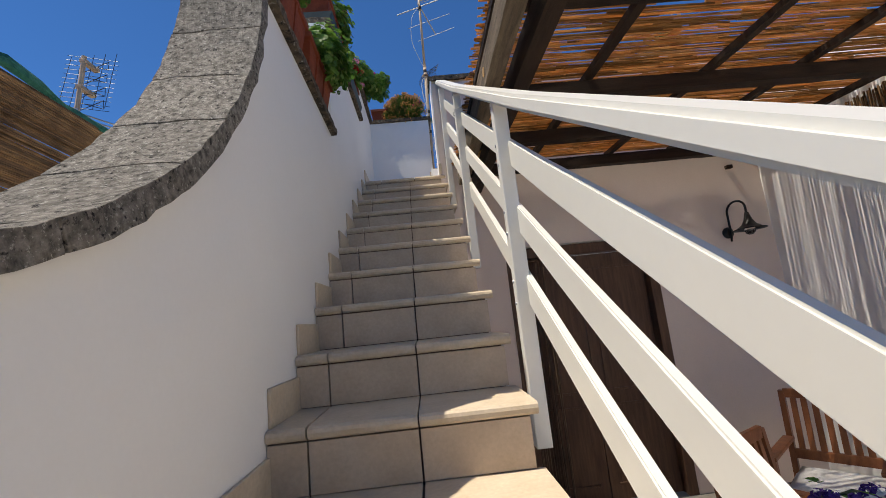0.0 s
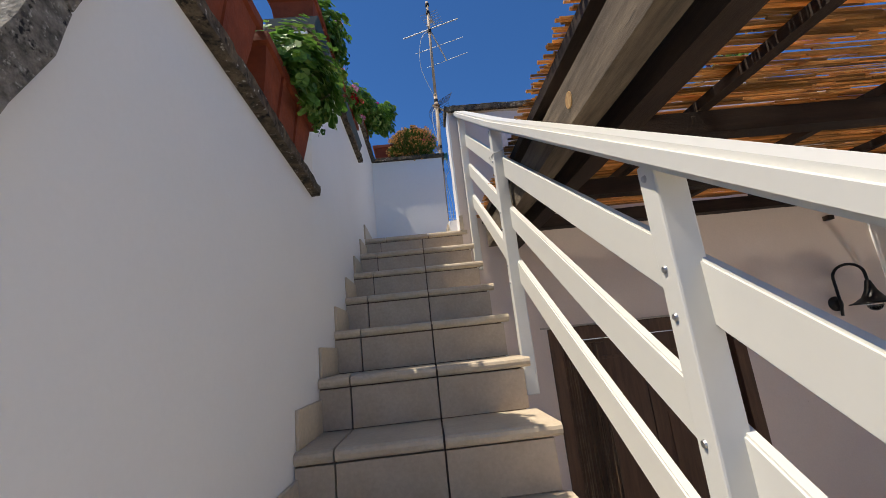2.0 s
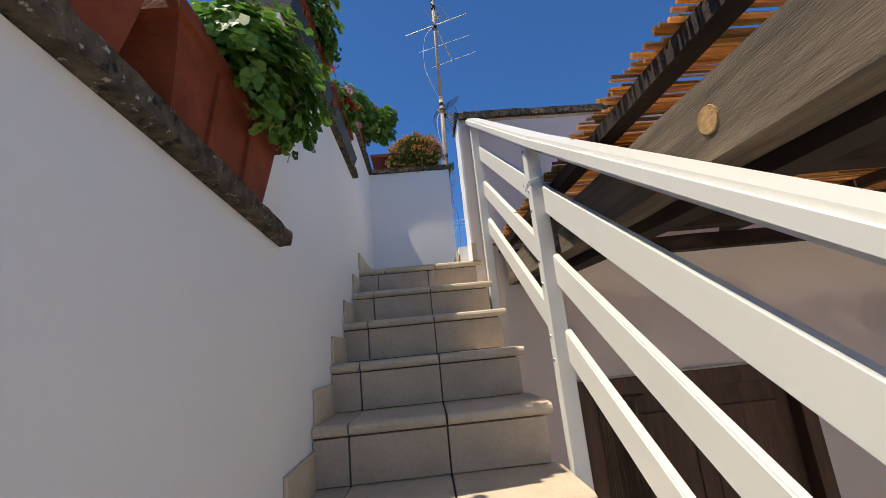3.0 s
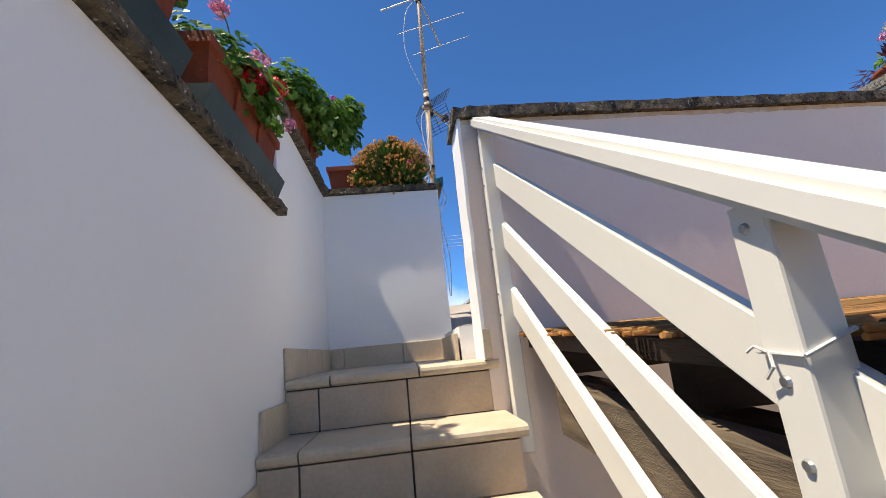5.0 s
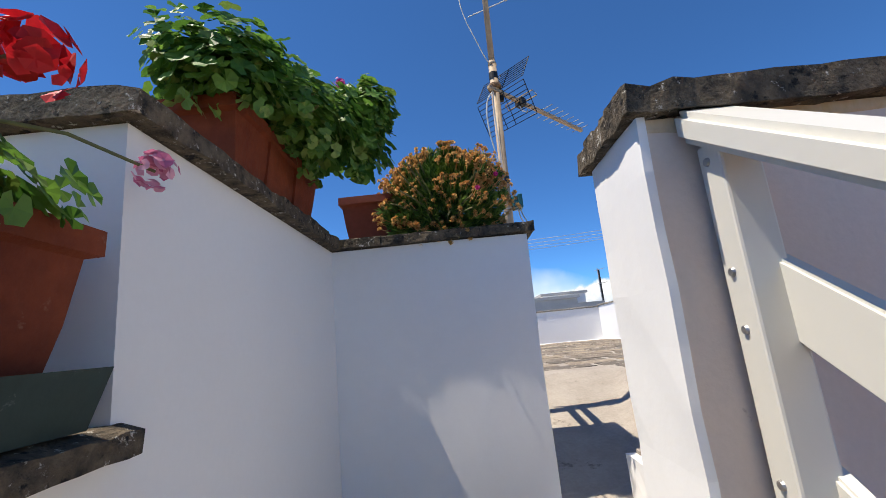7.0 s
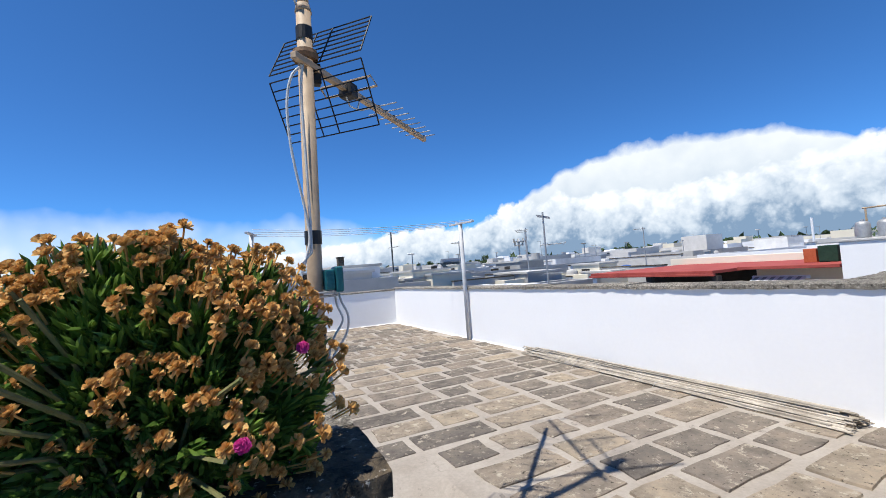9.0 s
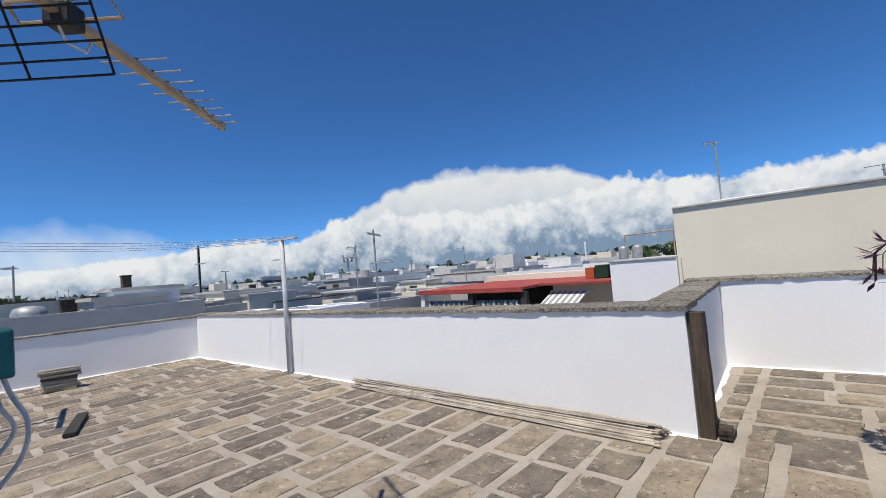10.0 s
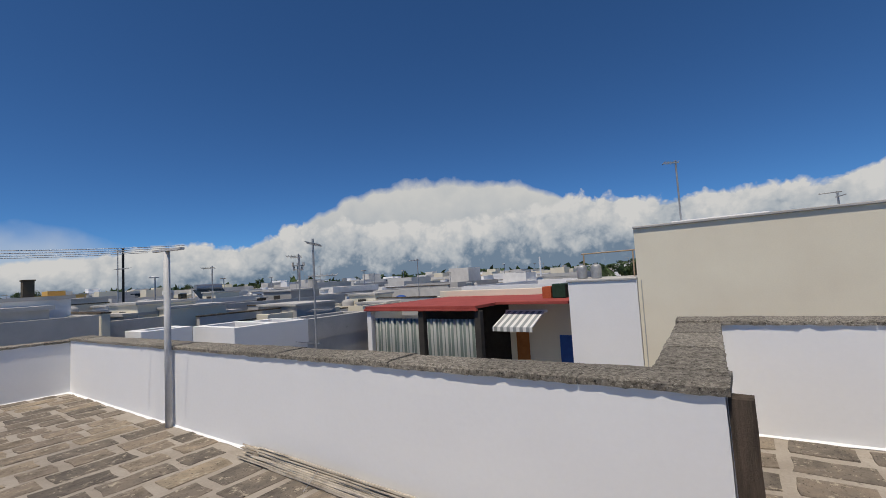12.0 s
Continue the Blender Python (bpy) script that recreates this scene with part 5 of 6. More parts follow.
# slabs stacked behind the wall end
stk = thing("slab_stack", "stack of pale stone slabs on the terrace wing", "slabs")
for i in range(8):
    bm = bmesh.new()
    grid_box(bm, -0.17, 0.17, -0.16, 0.16, 0, 0.055, 0.08)
    rough_up(bm, 0.005, 14)
    bmesh.ops.transform(bm, matrix=pose(3.80 + rr.uniform(-0.02, 0.02), 0.765 + rr.uniform(-0.02, 0.02), TERR + 0.006 + 0.06 * i, 0, 0, rr.uniform(-6, 6)), verts=bm.verts[:])
    part("slab", bm, CREAM, stk)
# petunias below the rail
pp = thing("planter", "tall terracotta planter in the courtyard", "flower pot")
bm = bmesh.new()
lathe(bm, [(0.0, 0), (0.15, 0), (0.17, 0.35), (0.2, 0.60), (0.215, 0.605), (0.215, 0.65), (0.195, 0.65), (0.185, 0.60), (0.0, 0.59)], (1.86, -1.87, YARD), 26)
part("pot", bm, TERRA, pp, smooth=True)
geranium("petunia", "bushy petunia with purple and white flowers", (1.86, -1.87, YARD + 0.60), (0.25, 0.25, 0.28), 520, [((0.05 * math.cos(k * 2.4) * (k % 4 + 1), 0.05 * math.sin(k * 2.4) * (k % 4 + 1), 0.25 - 0.012 * (k % 4) ** 2), 0.03, PETV if k % 5 else CUSHION) for k in range(24)], 51, (0, 0, 0), 0.02, "")

# ---- beyond the terrace ----
neigh = thing("neighbour_house", "neighbouring flat-roofed house with red roof and striped curtains", "house")


def hbox(name, x0, x1, y0, y1, z0, z1, mat, parent, label="", bev=0.01):
    bm = bmesh.new()
    box(bm, x0, x1, y0, y1, z0, z1, bev)
    return part(name, bm, mat, parent, label)


# red-roofed veranda
hbox("roof", 11.0, 15.5, 7.42, 11.42, 0.70, 0.78, REDROOF, neigh, "faded red sheet roof")
hbox("roof", 12.0, 15.5, 5.35, 7.415, 0.72, 0.80, REDROOF, neigh)
hbox("roof_edge", 10.97, 11.05, 7.38, 11.47, 0.64, 0.702, REDROOF, neigh)
hbox("wall", 15.5, 15.8, 5.3, 11.8, YARD, 1.0, CREAM, neigh)
hbox("wall", 13.0, 15.5, 5.36, 7.5, YARD, 0.71, CREAM, neigh)
# near black puts the shade under the red roof into this wall's colour
hbox("wall", 13.6, 15.5, 7.51, 11.4, YARD, 0.69, NEARBLACK, neigh)
# two columns painted with that shade too, the last one left white
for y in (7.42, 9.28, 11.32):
    hbox("column", 11.05, 11.22, y - 0.09, y + 0.09, YARD, 0.64, NEARBLACK if y < 11 else WHITE, neigh)
hbox("door", 12.985, 12.999, 5.5, 6.0, YARD, -0.2, BLUEP, neigh, "blue door")
hbox("shutter", 12.98, 12.999, 6.9, 7.3, YARD, 0.1, surface("orange_wood", (0.35, 0.12, 0.03), (0.45, 0.17, 0.05), 3, 30), neigh)
for y0, y1 in ((7.53, 9.12), (9.42, 11.13)):
    bm = bmesh.new()
    n = 44
    rows = [[bm.verts.new((11.12 + 0.05 * math.sin(i * 1.15) * (0.5 + 0.5 * (1 - k / 3)), y0 + (y1 - y0) * i / n, -1.9 + 2.32 * k / 3)) for k in range(4)] for i in range(n + 1)]
    for a, b in zip(rows, rows[1:]):
        for k in range(3):
            bm.faces.new((a[k], b[k], b[k + 1], a[k + 1]))
    bmesh.ops.solidify(bm, geom=bm.faces[:], thickness=0.01)
    part("curtain", bm, CURTAIN, neigh, "grey and white striped outdoor curtain", smooth=True)
aw = thing("awning", "small striped fabric awning over a window", "awning")
bm = bmesh.new()
prism(bm, [(12.3, 0.50), (12.3, 0.52), (11.45, 0.20), (11.45, 0.18)], "y", 6.1, 7.2)
part("fabric", bm, AWNING, aw)
bm = bmesh.new()
box(bm, 11.43, 11.46, 6.1, 7.2, 0.08, 0.19)
part("valance", bm, AWNING, aw)
bm = bmesh.new()
tube(bm, (12.35, 6.05, 0.51), (12.35, 7.25, 0.51), 0.04)
for y in (6.12, 7.18):
    tube(bm, (12.35, y, 0.49), (11.46, y, 0.18), 0.015)
part("frame", bm, WHITE, aw)
side = thing("white_house_block", "plain whitewashed house wall with a flat parapet", "house")
hbox("wall", 11.95, 14.6, 3.72, 5.30, YARD, 1.25, WHITE, side)
hbox("parapet_cap", 11.92, 14.62, 3.725, 5.33, 1.25, 1.30, GREYW, side)
for y in (4.80, 5.16):
    tk = thing("water_tank", "grey metal rooftop water tank", "tank", "water tanks")
    bm = bmesh.new()
    lathe(bm, [(0.0, 0), (0.125, 0), (0.13, 0.02), (0.13, 0.28), (0.11, 0.33), (0.05, 0.355), (0, 0.36)], (12.7, y, 1.31), 18)
    part("tank_body", bm, GALV, tk, smooth=True)
    bm = bmesh.new()
    tube(bm, (12.7, y, 1.665), (12.7, y, 1.70), 0.035)
    part("lid", bm, GALV, tk)
pf = thing("pipe_frame", "thin rusty pipe frame on a white roof", "frame")
for p, q in (((12.8, 3.92, 1.305), (12.8, 3.92, 1.94)), ((12.8, 5.12, 1.305), (12.8, 5.12, 1.93)), ((12.8, 3.85, 1.955), (12.8, 5.17, 1.945))):
    bm = bmesh.new()
    tube(bm, p, q, 0.018)
    part("pipe", bm, BROWNPIPE, pf)
bm = bmesh.new()
box(bm, 13.0, 13.35, 6.16, 6.42, 0.803, 1.13, 0.01)
tagged(part("crate", bm, surface("brick_red_plastic", (0.36, 0.08, 0.03), (0.46, 0.12, 0.05), 6, 40)), "orange-red crate standing on the red roof", "crate")
bm = bmesh.new()
box(bm, 13.0, 13.4, 5.75, 6.13, 0.803, 1.19, 0.02)
tagged(part("bin", bm, surface("dark_green_plastic", (0.01, 0.035, 0.02), (0.02, 0.055, 0.035), 6, 40)), "dark green plastic bin standing on the red roof", "bin")
big = thing("cream_house", "tall blank cream plastered house wall with thin roof edge", "house")
hbox("wall", 12.0, 20.0, -7.0, 3.71, YARD, 2.40, CREAM, big)
hbox("roof_edge", 11.95, 20.05, -7.05, 3.715, 2.40, 2.45, GREYW, big)
hbox("downpipe", 11.975, 11.99, 3.62, 3.64, YARD, 1.25, GREYW, big)
hbox("roof_box", 12.6, 15, 1.2, 3.0, 2.45, 2.53, WHITE, big)


def aerial(x, y, z0, z1, seed, label, heads=2):
    """A thin rooftop mast with yagi aerials."""
    rnd = random.Random(seed)
    th = thing("rooftop_aerial", label, "antenna", "rooftop aerials")
    s = (z1 - z0) / 2.5
    bm = bmesh.new()
    tube(bm, (x, y, z0), (x, y, z1), 0.018 + 0.004 * s, n=8)
    part("mast", bm, GALV, th)
    for h in range(heads):
        z = z1 - (0.04 + 0.3 * h) * (z1 - z0) * 0.8
        a = rnd.uniform(0, 6.28) if heads > 1 else 2.2
        d = Vector((math.cos(a), math.sin(a), 0.0))
        sd = Vector((-d.y, d.x, 0.25)).normalized()
        c = Vector((x, y, z))
        L = 0.42 * max(0.7, min(s, 1.6))
        bm = bmesh.new()
        tube(bm, c - d * L * 0.25, c + d * L, 0.012, n=6)
        boom = part("boom", bm, GALV, th)
        for i in range(6):
            p = c + d * L * (i / 5 * 1.1 - 0.15)
            bm = bmesh.new()
            tube(bm, p - sd * 0.14 * s, p + sd * 0.14 * s, 0.007, n=5)
            part("element", bm, GALV, boom)
    return th


AER = "thin metal rooftop aerial against the sky"
aerial(7.66, 9.52, -0.5, 2.58, 1, "tall thin aerial mast with several heads", 4)
aerial(13.0, 2.84, 2.53, 4.0, 2, AER, 1)
aerial(13.5, 0.02, 2.45, 2.86, 3, AER, 2)
aerial(8.5, 24, 0.4, 3.6, 6, AER, 2)
# the wire grid aerial on the western neighbour's roof
ga = thing("grid_aerial", "rooftop panel aerial with wire grid and bow-tie elements", "antenna")
bm = bmesh.new()
tube(bm, (-3.0, 0.95, -2.9), (-3.0, 0.95, 1.2), 0.022)
part("mast", bm, GALV, ga)
bm = bmesh.new()
tube(bm, (-3.0, 0.955, 1.1), (-3.0, 1.03, 1.86), 0.024, n=8)
spine = part("spine", bm, BROWNPIPE, ga)
for i in range(3):
    bm = bmesh.new()
    z = 1.14 + 0.33 * i
    y = 0.96 + 0.034 * i
    box(bm, -3.03, -2.97, y - 0.03, y + 0.19 - 0.03 * (i == 0), z - 0.022, z + 0.022, 0.004)
    part("bracket", bm, BROWNPIPE, spine)
for i in range(12):
    bm = bmesh.new()
    z = 1.22 + 0.062 * i
    tube(bm, (-3.28, 1.02 + 0.012 * i, z + 0.08), (-2.74, 1.06 + 0.012 * i, z - 0.02), 0.0028, n=5)
    part("grid_wire", bm, IRON, ga)
for i in range(5):
    bm = bmesh.new()
    x = -3.26 + 0.125 * i
    tube(bm, (x, 1.02, 1.22), (x, 1.18, 1.98), 0.003, n=5)
    part("grid_wire", bm, IRON, ga)
for i in range(4):
    for sx in (-1, 1):
        bm = bmesh.new()
        z, y = 1.34 + 0.17 * i, 1.15 + 0.02 * i
        path_tube(bm, [(-3.0, y, z), (-3.0 + 0.13 * sx, y, z + 0.05), (-3.0 + 0.13 * sx, y, z - 0.05), (-3.0, y, z)], 0.005, 5)
        part("bow_tie", bm, IRON, ga)
for dz in (0.0, 0.05):
    bm = bmesh.new()
    tube(bm, (-3.0, 0.95, 1.16 - dz), (-3.0, 1.66, 1.33 - dz), 0.010, n=6)
    part("arm", bm, GALV, ga)
bm = bmesh.new()
tube(bm, (10.6, 30, 0), (10.6, 30, 4.2), 0.06)
tagged(part("thin_pole", bm, IRON), "dark thin pole among the roofs", "pole")
ch = thing("chimney", "square weathered stone chimney on a roof", "chimney")
hbox("shaft", 5.86, 6.22, 26.0, 26.4, 0.2, 2.38, COPINGD, ch)
hbox("shaft_cap", 5.83, 6.25, 25.97, 26.43, 2.38, 2.45, COPINGD, ch)

rnd = random.Random(77)


DECK = surface("roof_deck", (0.16, 0.145, 0.125), (0.34, 0.31, 0.27), 1.5, 20, 0.95, 0.3, vary=0.3)
far_walls, far_holes = {}, bmesh.new()


def house(x0, x1, y0, y1, z1, mat, windows=True, label="flat-roofed whitewashed house in the town", step=0.0):
    th = thing("town_house", label, "house", "town houses")
    hbox("wall", x0, x1, y0, y1, YARD - 0.06, z1, mat, th, bev=0)
    t = 0.18
    bm = bmesh.new() if step else None
    for a in () if not step else ((x0 - 0.02, x1 + 0.02, y0 - 0.02, y0 + t), (x0 - 0.02, x1 + 0.02, y1 - t, y1 + 0.02), (x0 - 0.02, x0 + t, y0 + t, y1 - t), (x1 - t, x1 + 0.02, y0 + t, y1 - t)):
        box(bm, *a, z1, z1 + step)
    if step:
        part("roof_parapet", bm, mat, th)
        hbox("roof_deck", x0 + t, x1 - t, y0 + t, y1 - t, z1, z1 + 0.01, DECK, th, bev=0)
    if windows:
        for k in range(rnd.choice((1, 2, 2))):
            w, h = rnd.uniform(0.8, 1.3), rnd.uniform(0.9, 1.3)
            zz = z1 - rnd.uniform(0.6, 0.9) - h
            yy = rnd.uniform(y0 + 0.4, max(y0 + 0.5, y1 - w - 0.3))
            hbox("window", x0 - 0.03, x0 - 0.005, yy, yy + w, zz, zz + h, GLASSD, th, bev=0)
            xx = rnd.uniform(x0 + 0.4, max(x0 + 0.5, x1 - w - 0.3))
            hbox("window", xx, xx + w, y0 - 0.03, y0 - 0.005, zz, zz + h, GLASSD, th, bev=0)
    return th


# roofs just past the parapet
# GREYW and the first HOUSEW put south-side shade into whitewashed walls' colour
NEAR = "low whitewashed rooftop walls beyond the terrace"
for x0, x1, y0, y1, z1, mat in ((1.0, 4.35, 11.6, 16.5, 0.62, HOUSEW), (5.0, 5.9, 11.4, 12.2, 0.22, WHITE), (6.5, 7.59, 10.75, 12.6, 0.12, WHITE), (7.6, 8.6, 11.1, 12.6, 0.08, WHITE),
                                (8.61, 11.7, 12.0, 13.2, -0.02, GREYW), (4.9, 9.0, 15.0, 17.4, 0.32, GREYW), (9.4, 17.5, 18.0, 21.0, 0.42, GREYW), (9.2, 12.0, 13.8, 15.5, 0.12, CREAM),
                                (4.5, 8.8, 19.5, 23.0, 0.52, GREYW), (5.0, 8.6, 24.8, 30.0, 0.55, GREYW), (9.6, 16.5, 23.0, 28.0, 0.58, HOUSEW), (13.0, 18.5, 13.6, 17.0, 0.05, CREAM),
                                (19.0, 28.0, 8.0, 13.0, 0.45, WHITE), (20.0, 34.0, 13.5, 20.0, 0.40, HOUSEW)):
    house(x0, x1, y0, y1, z1, mat, False, NEAR, 0.6)
clut = random.Random(123)
ROOFS = ((1.2, 4.2, 11.8, 16.2, 0.64), (5.0, 8.9, 15.2, 17.2, 0.34), (9.6, 17.3, 18.2, 20.8, 0.44), (4.7, 8.6, 19.7, 22.8, 0.54), (5.2, 8.4, 25.0, 29.8, 0.57), (9.8, 16.3, 23.2, 27.8, 0.60), (13.2, 18.3, 13.8, 16.8, 0.07), (20.2, 33.8, 13.8, 19.8, 0.42), (9.4, 11.9, 14.0, 15.4, 0.14))


def stair_cabin(x, y, z):
    """A small roof cabin with a dark doorway and an overhanging slab."""
    th = thing("roof_cabin", "small whitewashed stair cabin with a dark doorway on a flat roof", "roof cabin", "roof cabins")
    w, l, h = clut.uniform(0.5, 0.9), clut.uniform(0.6, 1.1), clut.uniform(0.55, 0.95)
    hbox("wall", x - w, x + w, y - l, y + l, z, z + h, clut.choice((WHITE, HOUSEW, CREAM)), th, bev=0)
    hbox("roof_slab", x - w - 0.06, x + w + 0.06, y - l - 0.06, y + l + 0.06, z + h, z + h + 0.07, GREYW, th, bev=0)
    # no opening: a near-black sheet on the wall paints the doorway's shade
    hbox("doorway", x - w - 0.012, x - w - 0.002, y - 0.25, y + 0.25, z, z + h * 0.8, NEARBLACK, th, bev=0)


def roof_chimney(x, y, z):
    th = thing("roof_chimney", "short plastered chimney stack with a cap on a flat roof", "chimney", "roof chimneys")
    h = clut.uniform(0.4, 0.9)
    hbox("shaft", x - 0.14, x + 0.14, y - 0.14, y + 0.14, z, z + h, clut.choice((HOUSEW, COPINGD, GREYW, WHITE)), th, bev=0)
    hbox("cap", x - 0.19, x + 0.19, y - 0.19, y + 0.19, z + h, z + h + 0.05, GREYW, th, bev=0)


def roof_tank(x, y, z):
    th = thing("water_tank", "upright cylinder water tank on a low stand on a flat roof", "tank", "water tanks")
    mat = clut.choice((GALV, GREYW, HOUSEW, BLUEP if clut.random() < 0.3 else GALV))
    hbox("stand", x - 0.28, x + 0.28, y - 0.28, y + 0.28, z, z + 0.12, GREYW, th, bev=0)
    bm = bmesh.new()
    lathe(bm, [(0.0, 0.12), (0.26, 0.12), (0.27, 0.16), (0.27, 0.62), (0.22, 0.72), (0.08, 0.76), (0.0, 0.76)], (x, y, z), 14)
    part("tank_body", bm, mat, th, smooth=True)


def roof_wall(x, y, z):
    th = thing("roof_divider", "low plastered wall dividing neighbouring flat roofs", "wall", "roof dividers")
    l, h = clut.uniform(1.2, 2.6), clut.uniform(0.35, 0.85)
    along = clut.random() < 0.5
    dx, dy = (l, 0.09) if along else (0.09, l)
    hbox("wall", x - dx, x + dx, y - dy, y + dy, z, z + h, clut.choice((WHITE, HOUSEW, GREYW, CREAM)), th, bev=0)
    hbox("wall_cap", x - dx - 0.02, x + dx + 0.02, y - dy - 0.02, y + dy + 0.02, z + h, z + h + 0.04, COPINGD, th, bev=0)


for x0, x1, y0, y1, z in ROOFS:
    for k in range(8):
        x, y = clut.uniform(x0 + 0.3, x1 - 0.3), clut.uniform(y0 + 0.3, y1 - 0.3)
        clut.choice((stair_cabin, roof_chimney, roof_chimney, roof_tank, roof_wall, roof_wall))(x, y, z)
    if clut.random() < 0.8:
        aerial(clut.uniform(x0 + 0.3, x1 - 0.3), clut.uniform(y0 + 0.3, y1 - 0.3), z, z + clut.uniform(1.5, 2.6), clut.randrange(99), "thin metal rooftop aerial against the sky", 1)
for ring, (d0, d1, n) in enumerate(((26, 42, 75), (42, 72, 150), (72, 125, 190), (125, 260, 200))):
    for i in range(n):
        az = radians(-40 + 155 * (i + rnd.random()) / n)
        d = rnd.uniform(d0, d1)
        x, y = math.sin(az) * d, math.cos(az) * d
        w, l = rnd.uniform(2.2, 5.5) * (1 + ring * 0.22), rnd.uniform(2.2, 5.5) * (1 + ring * 0.2)
        if x < 26 and y < 13 and x > 6 or x < 19 and y < 30 and x > 0:
            continue
        z1 = (rnd.uniform(-0.2, 1.0), rnd.uniform(0.3, 1.6), rnd.uniform(0.5, 2.1), rnd.uniform(0.6, 2.9))[ring]
        mat = rnd.choice((HOUSEW, HOUSEW, HOUSEW, HOUSEW, WHITE, WHITE, GREYW, CREAM, CREAM, OCHRE if rnd.random() < 0.5 else REDROOF if rnd.random() < 0.4 else HOUSEW))
        if ring > 1:
            fb = far_walls.setdefault(mat.name, (mat, bmesh.new()))[1]
            box(fb, x - w / 2, x + w / 2, y - l / 2, y + l / 2, YARD - 0.06, z1)
            if rnd.random() < 0.4:
                box(fb, x - w / 4, x + w / 8, y - l / 4, y + l / 6, z1, z1 + rnd.uniform(0.5, 1.2))
            for k in range(rnd.choice((1, 2, 3))):
                yy, xx, zz = y + rnd.uniform(-0.4, 0.2) * l, x + rnd.uniform(-0.4, 0.2) * w, z1 - rnd.uniform(1.4, 2.2)
                box(far_holes, x - w / 2 - 0.05, x - w / 2 + 0.05, yy, yy + 1.1, zz, zz + 1.2)
                box(far_holes, xx, xx + 1.1, y - l / 2 - 0.05, y - l / 2 + 0.05, zz, zz + 1.2)
            continue
        house(x - w / 2, x + w / 2, y - l / 2, y + l / 2, z1, mat, True, "flat-roofed whitewashed house in the town" if mat in (HOUSEW, WHITE) else "plain coloured flat-roofed town house", 0.35)
        if ring < 2 and rnd.random() < 0.28:
            aerial(x, y, z1, z1 + rnd.uniform(1.0, 2.2), i, AER, 1)
        if ring < 2 and rnd.random() < 0.4:
            bm = bmesh.new()
            xx, yy = x + rnd.uniform(-0.3, 0.3) * w, y + rnd.uniform(-0.3, 0.3) * l
            if rnd.random() < 0.5:
                box(bm, xx - 0.8, xx + 0.8, yy - 0.8, yy + 0.8, z1, z1 + rnd.uniform(0.6, 1.3))
                tagged(part("roof_cabin", bm, rnd.choice((WHITE, HOUSEW, CREAM))), "small stair cabin on a flat roof", "roof cabin", "roof cabins")
            else:
                tube(bm, (xx, yy, z1), (xx, yy, z1 + 0.9), 0.32, n=12)
                tagged(part("water_tank", bm, rnd.choice((GALV, WHITE, GREYW)), smooth=False), "upright water tank on a flat roof", "tank", "water tanks")
for k, (mat, fb) in far_walls.items():
    tagged(part("far_houses", fb, mat), "pale flat-roofed houses crowded towards the horizon", "houses", kind="stuff")
tagged(part("far_windows", far_holes, GLASSD), "small dark windows of the far houses", "windows", kind="stuff")
# solar heater
sol = thing("solar_heater", "rooftop solar heater with two panels and a silver tank", "solar heater")
for x in (12.65, 13.5):
    bm = bmesh.new()
    prism(bm, [(25.6, 1.17), (25.6, 1.21), (26.4, 1.66), (26.4, 1.62)], "x", x, x + 0.78)
    part("panel", bm, GLASSD, sol)
bm = bmesh.new()
tube(bm, (12.8, 26.45, 1.75), (14.2, 26.45, 1.75), 0.19, n=16)
part("tank", bm, STEEL, sol)
for x in (12.7, 14.2):
    bm = bmesh.new()
    tube(bm, (x, 26.4, 0.9), (x, 26.4, 1.65), 0.025)
    part("leg", bm, WHITE, sol)
# mast with platform over the town
tw = thing("mast_tower", "steel communications mast with round platform over the town", "tower")
bm = bmesh.new()
tube(bm, (43.6, 60, YARD - 0.06), (43.6, 60, 5.2), 0.22, 0.14, 10)
part("column", bm, GALV, tw)
for z, r in ((4.1, 0.75), (4.75, 0.95)):
    bm = bmesh.new()
    lathe(bm, [(0.1, 0), (r, 0), (r, 0.12), (0.1, 0.12)], (43.6, 60, z), 14)
    part("platform", bm, GALV, tw)
    for k in range(6):
        bm = bmesh.new()
        px, py = 43.6 + r * math.cos(k * 1.05), 60 + r * math.sin(k * 1.05)
        box(bm, px - 0.09, px + 0.09, py - 0.09, py + 0.09, z - 0.1, z + 0.55)
        part("panel_aerial", bm, HOUSEW, tw)
bm = bmesh.new()
tube(bm, (40, 17.65, YARD - 0.06), (40, 17.65, 3.0), 0.10, 0.08, 10)
tagged(part("white_pole", bm, WHITE), "slim white pole standing among the roofs", "pole")
for k in range(7):
    az, d = radians((22, 28, 33, 44, 49, 62, 66)[k]), (34, 52, 61, 47, 66, 58, 72)[k]
    lp = thing("street_lamp", "grey street lamp rising over the roofs", "street lamp", "street lamps")
    px, py = math.sin(az) * d, math.cos(az) * d
    bm = bmesh.new()
    tube(bm, (px, py, YARD - 0.06), (px, py, 2.2 + 0.01 * d), 0.06, 0.04, 8)
    part("pole", bm, GALV, lp)
    bm = bmesh.new()
    box(bm, px - 0.35, px + 0.2, py - 0.12, py + 0.12, 2.2 + 0.01 * d, 2.3 + 0.01 * d, 0.03)
    part("lamp_head", bm, HOUSEW, lp)


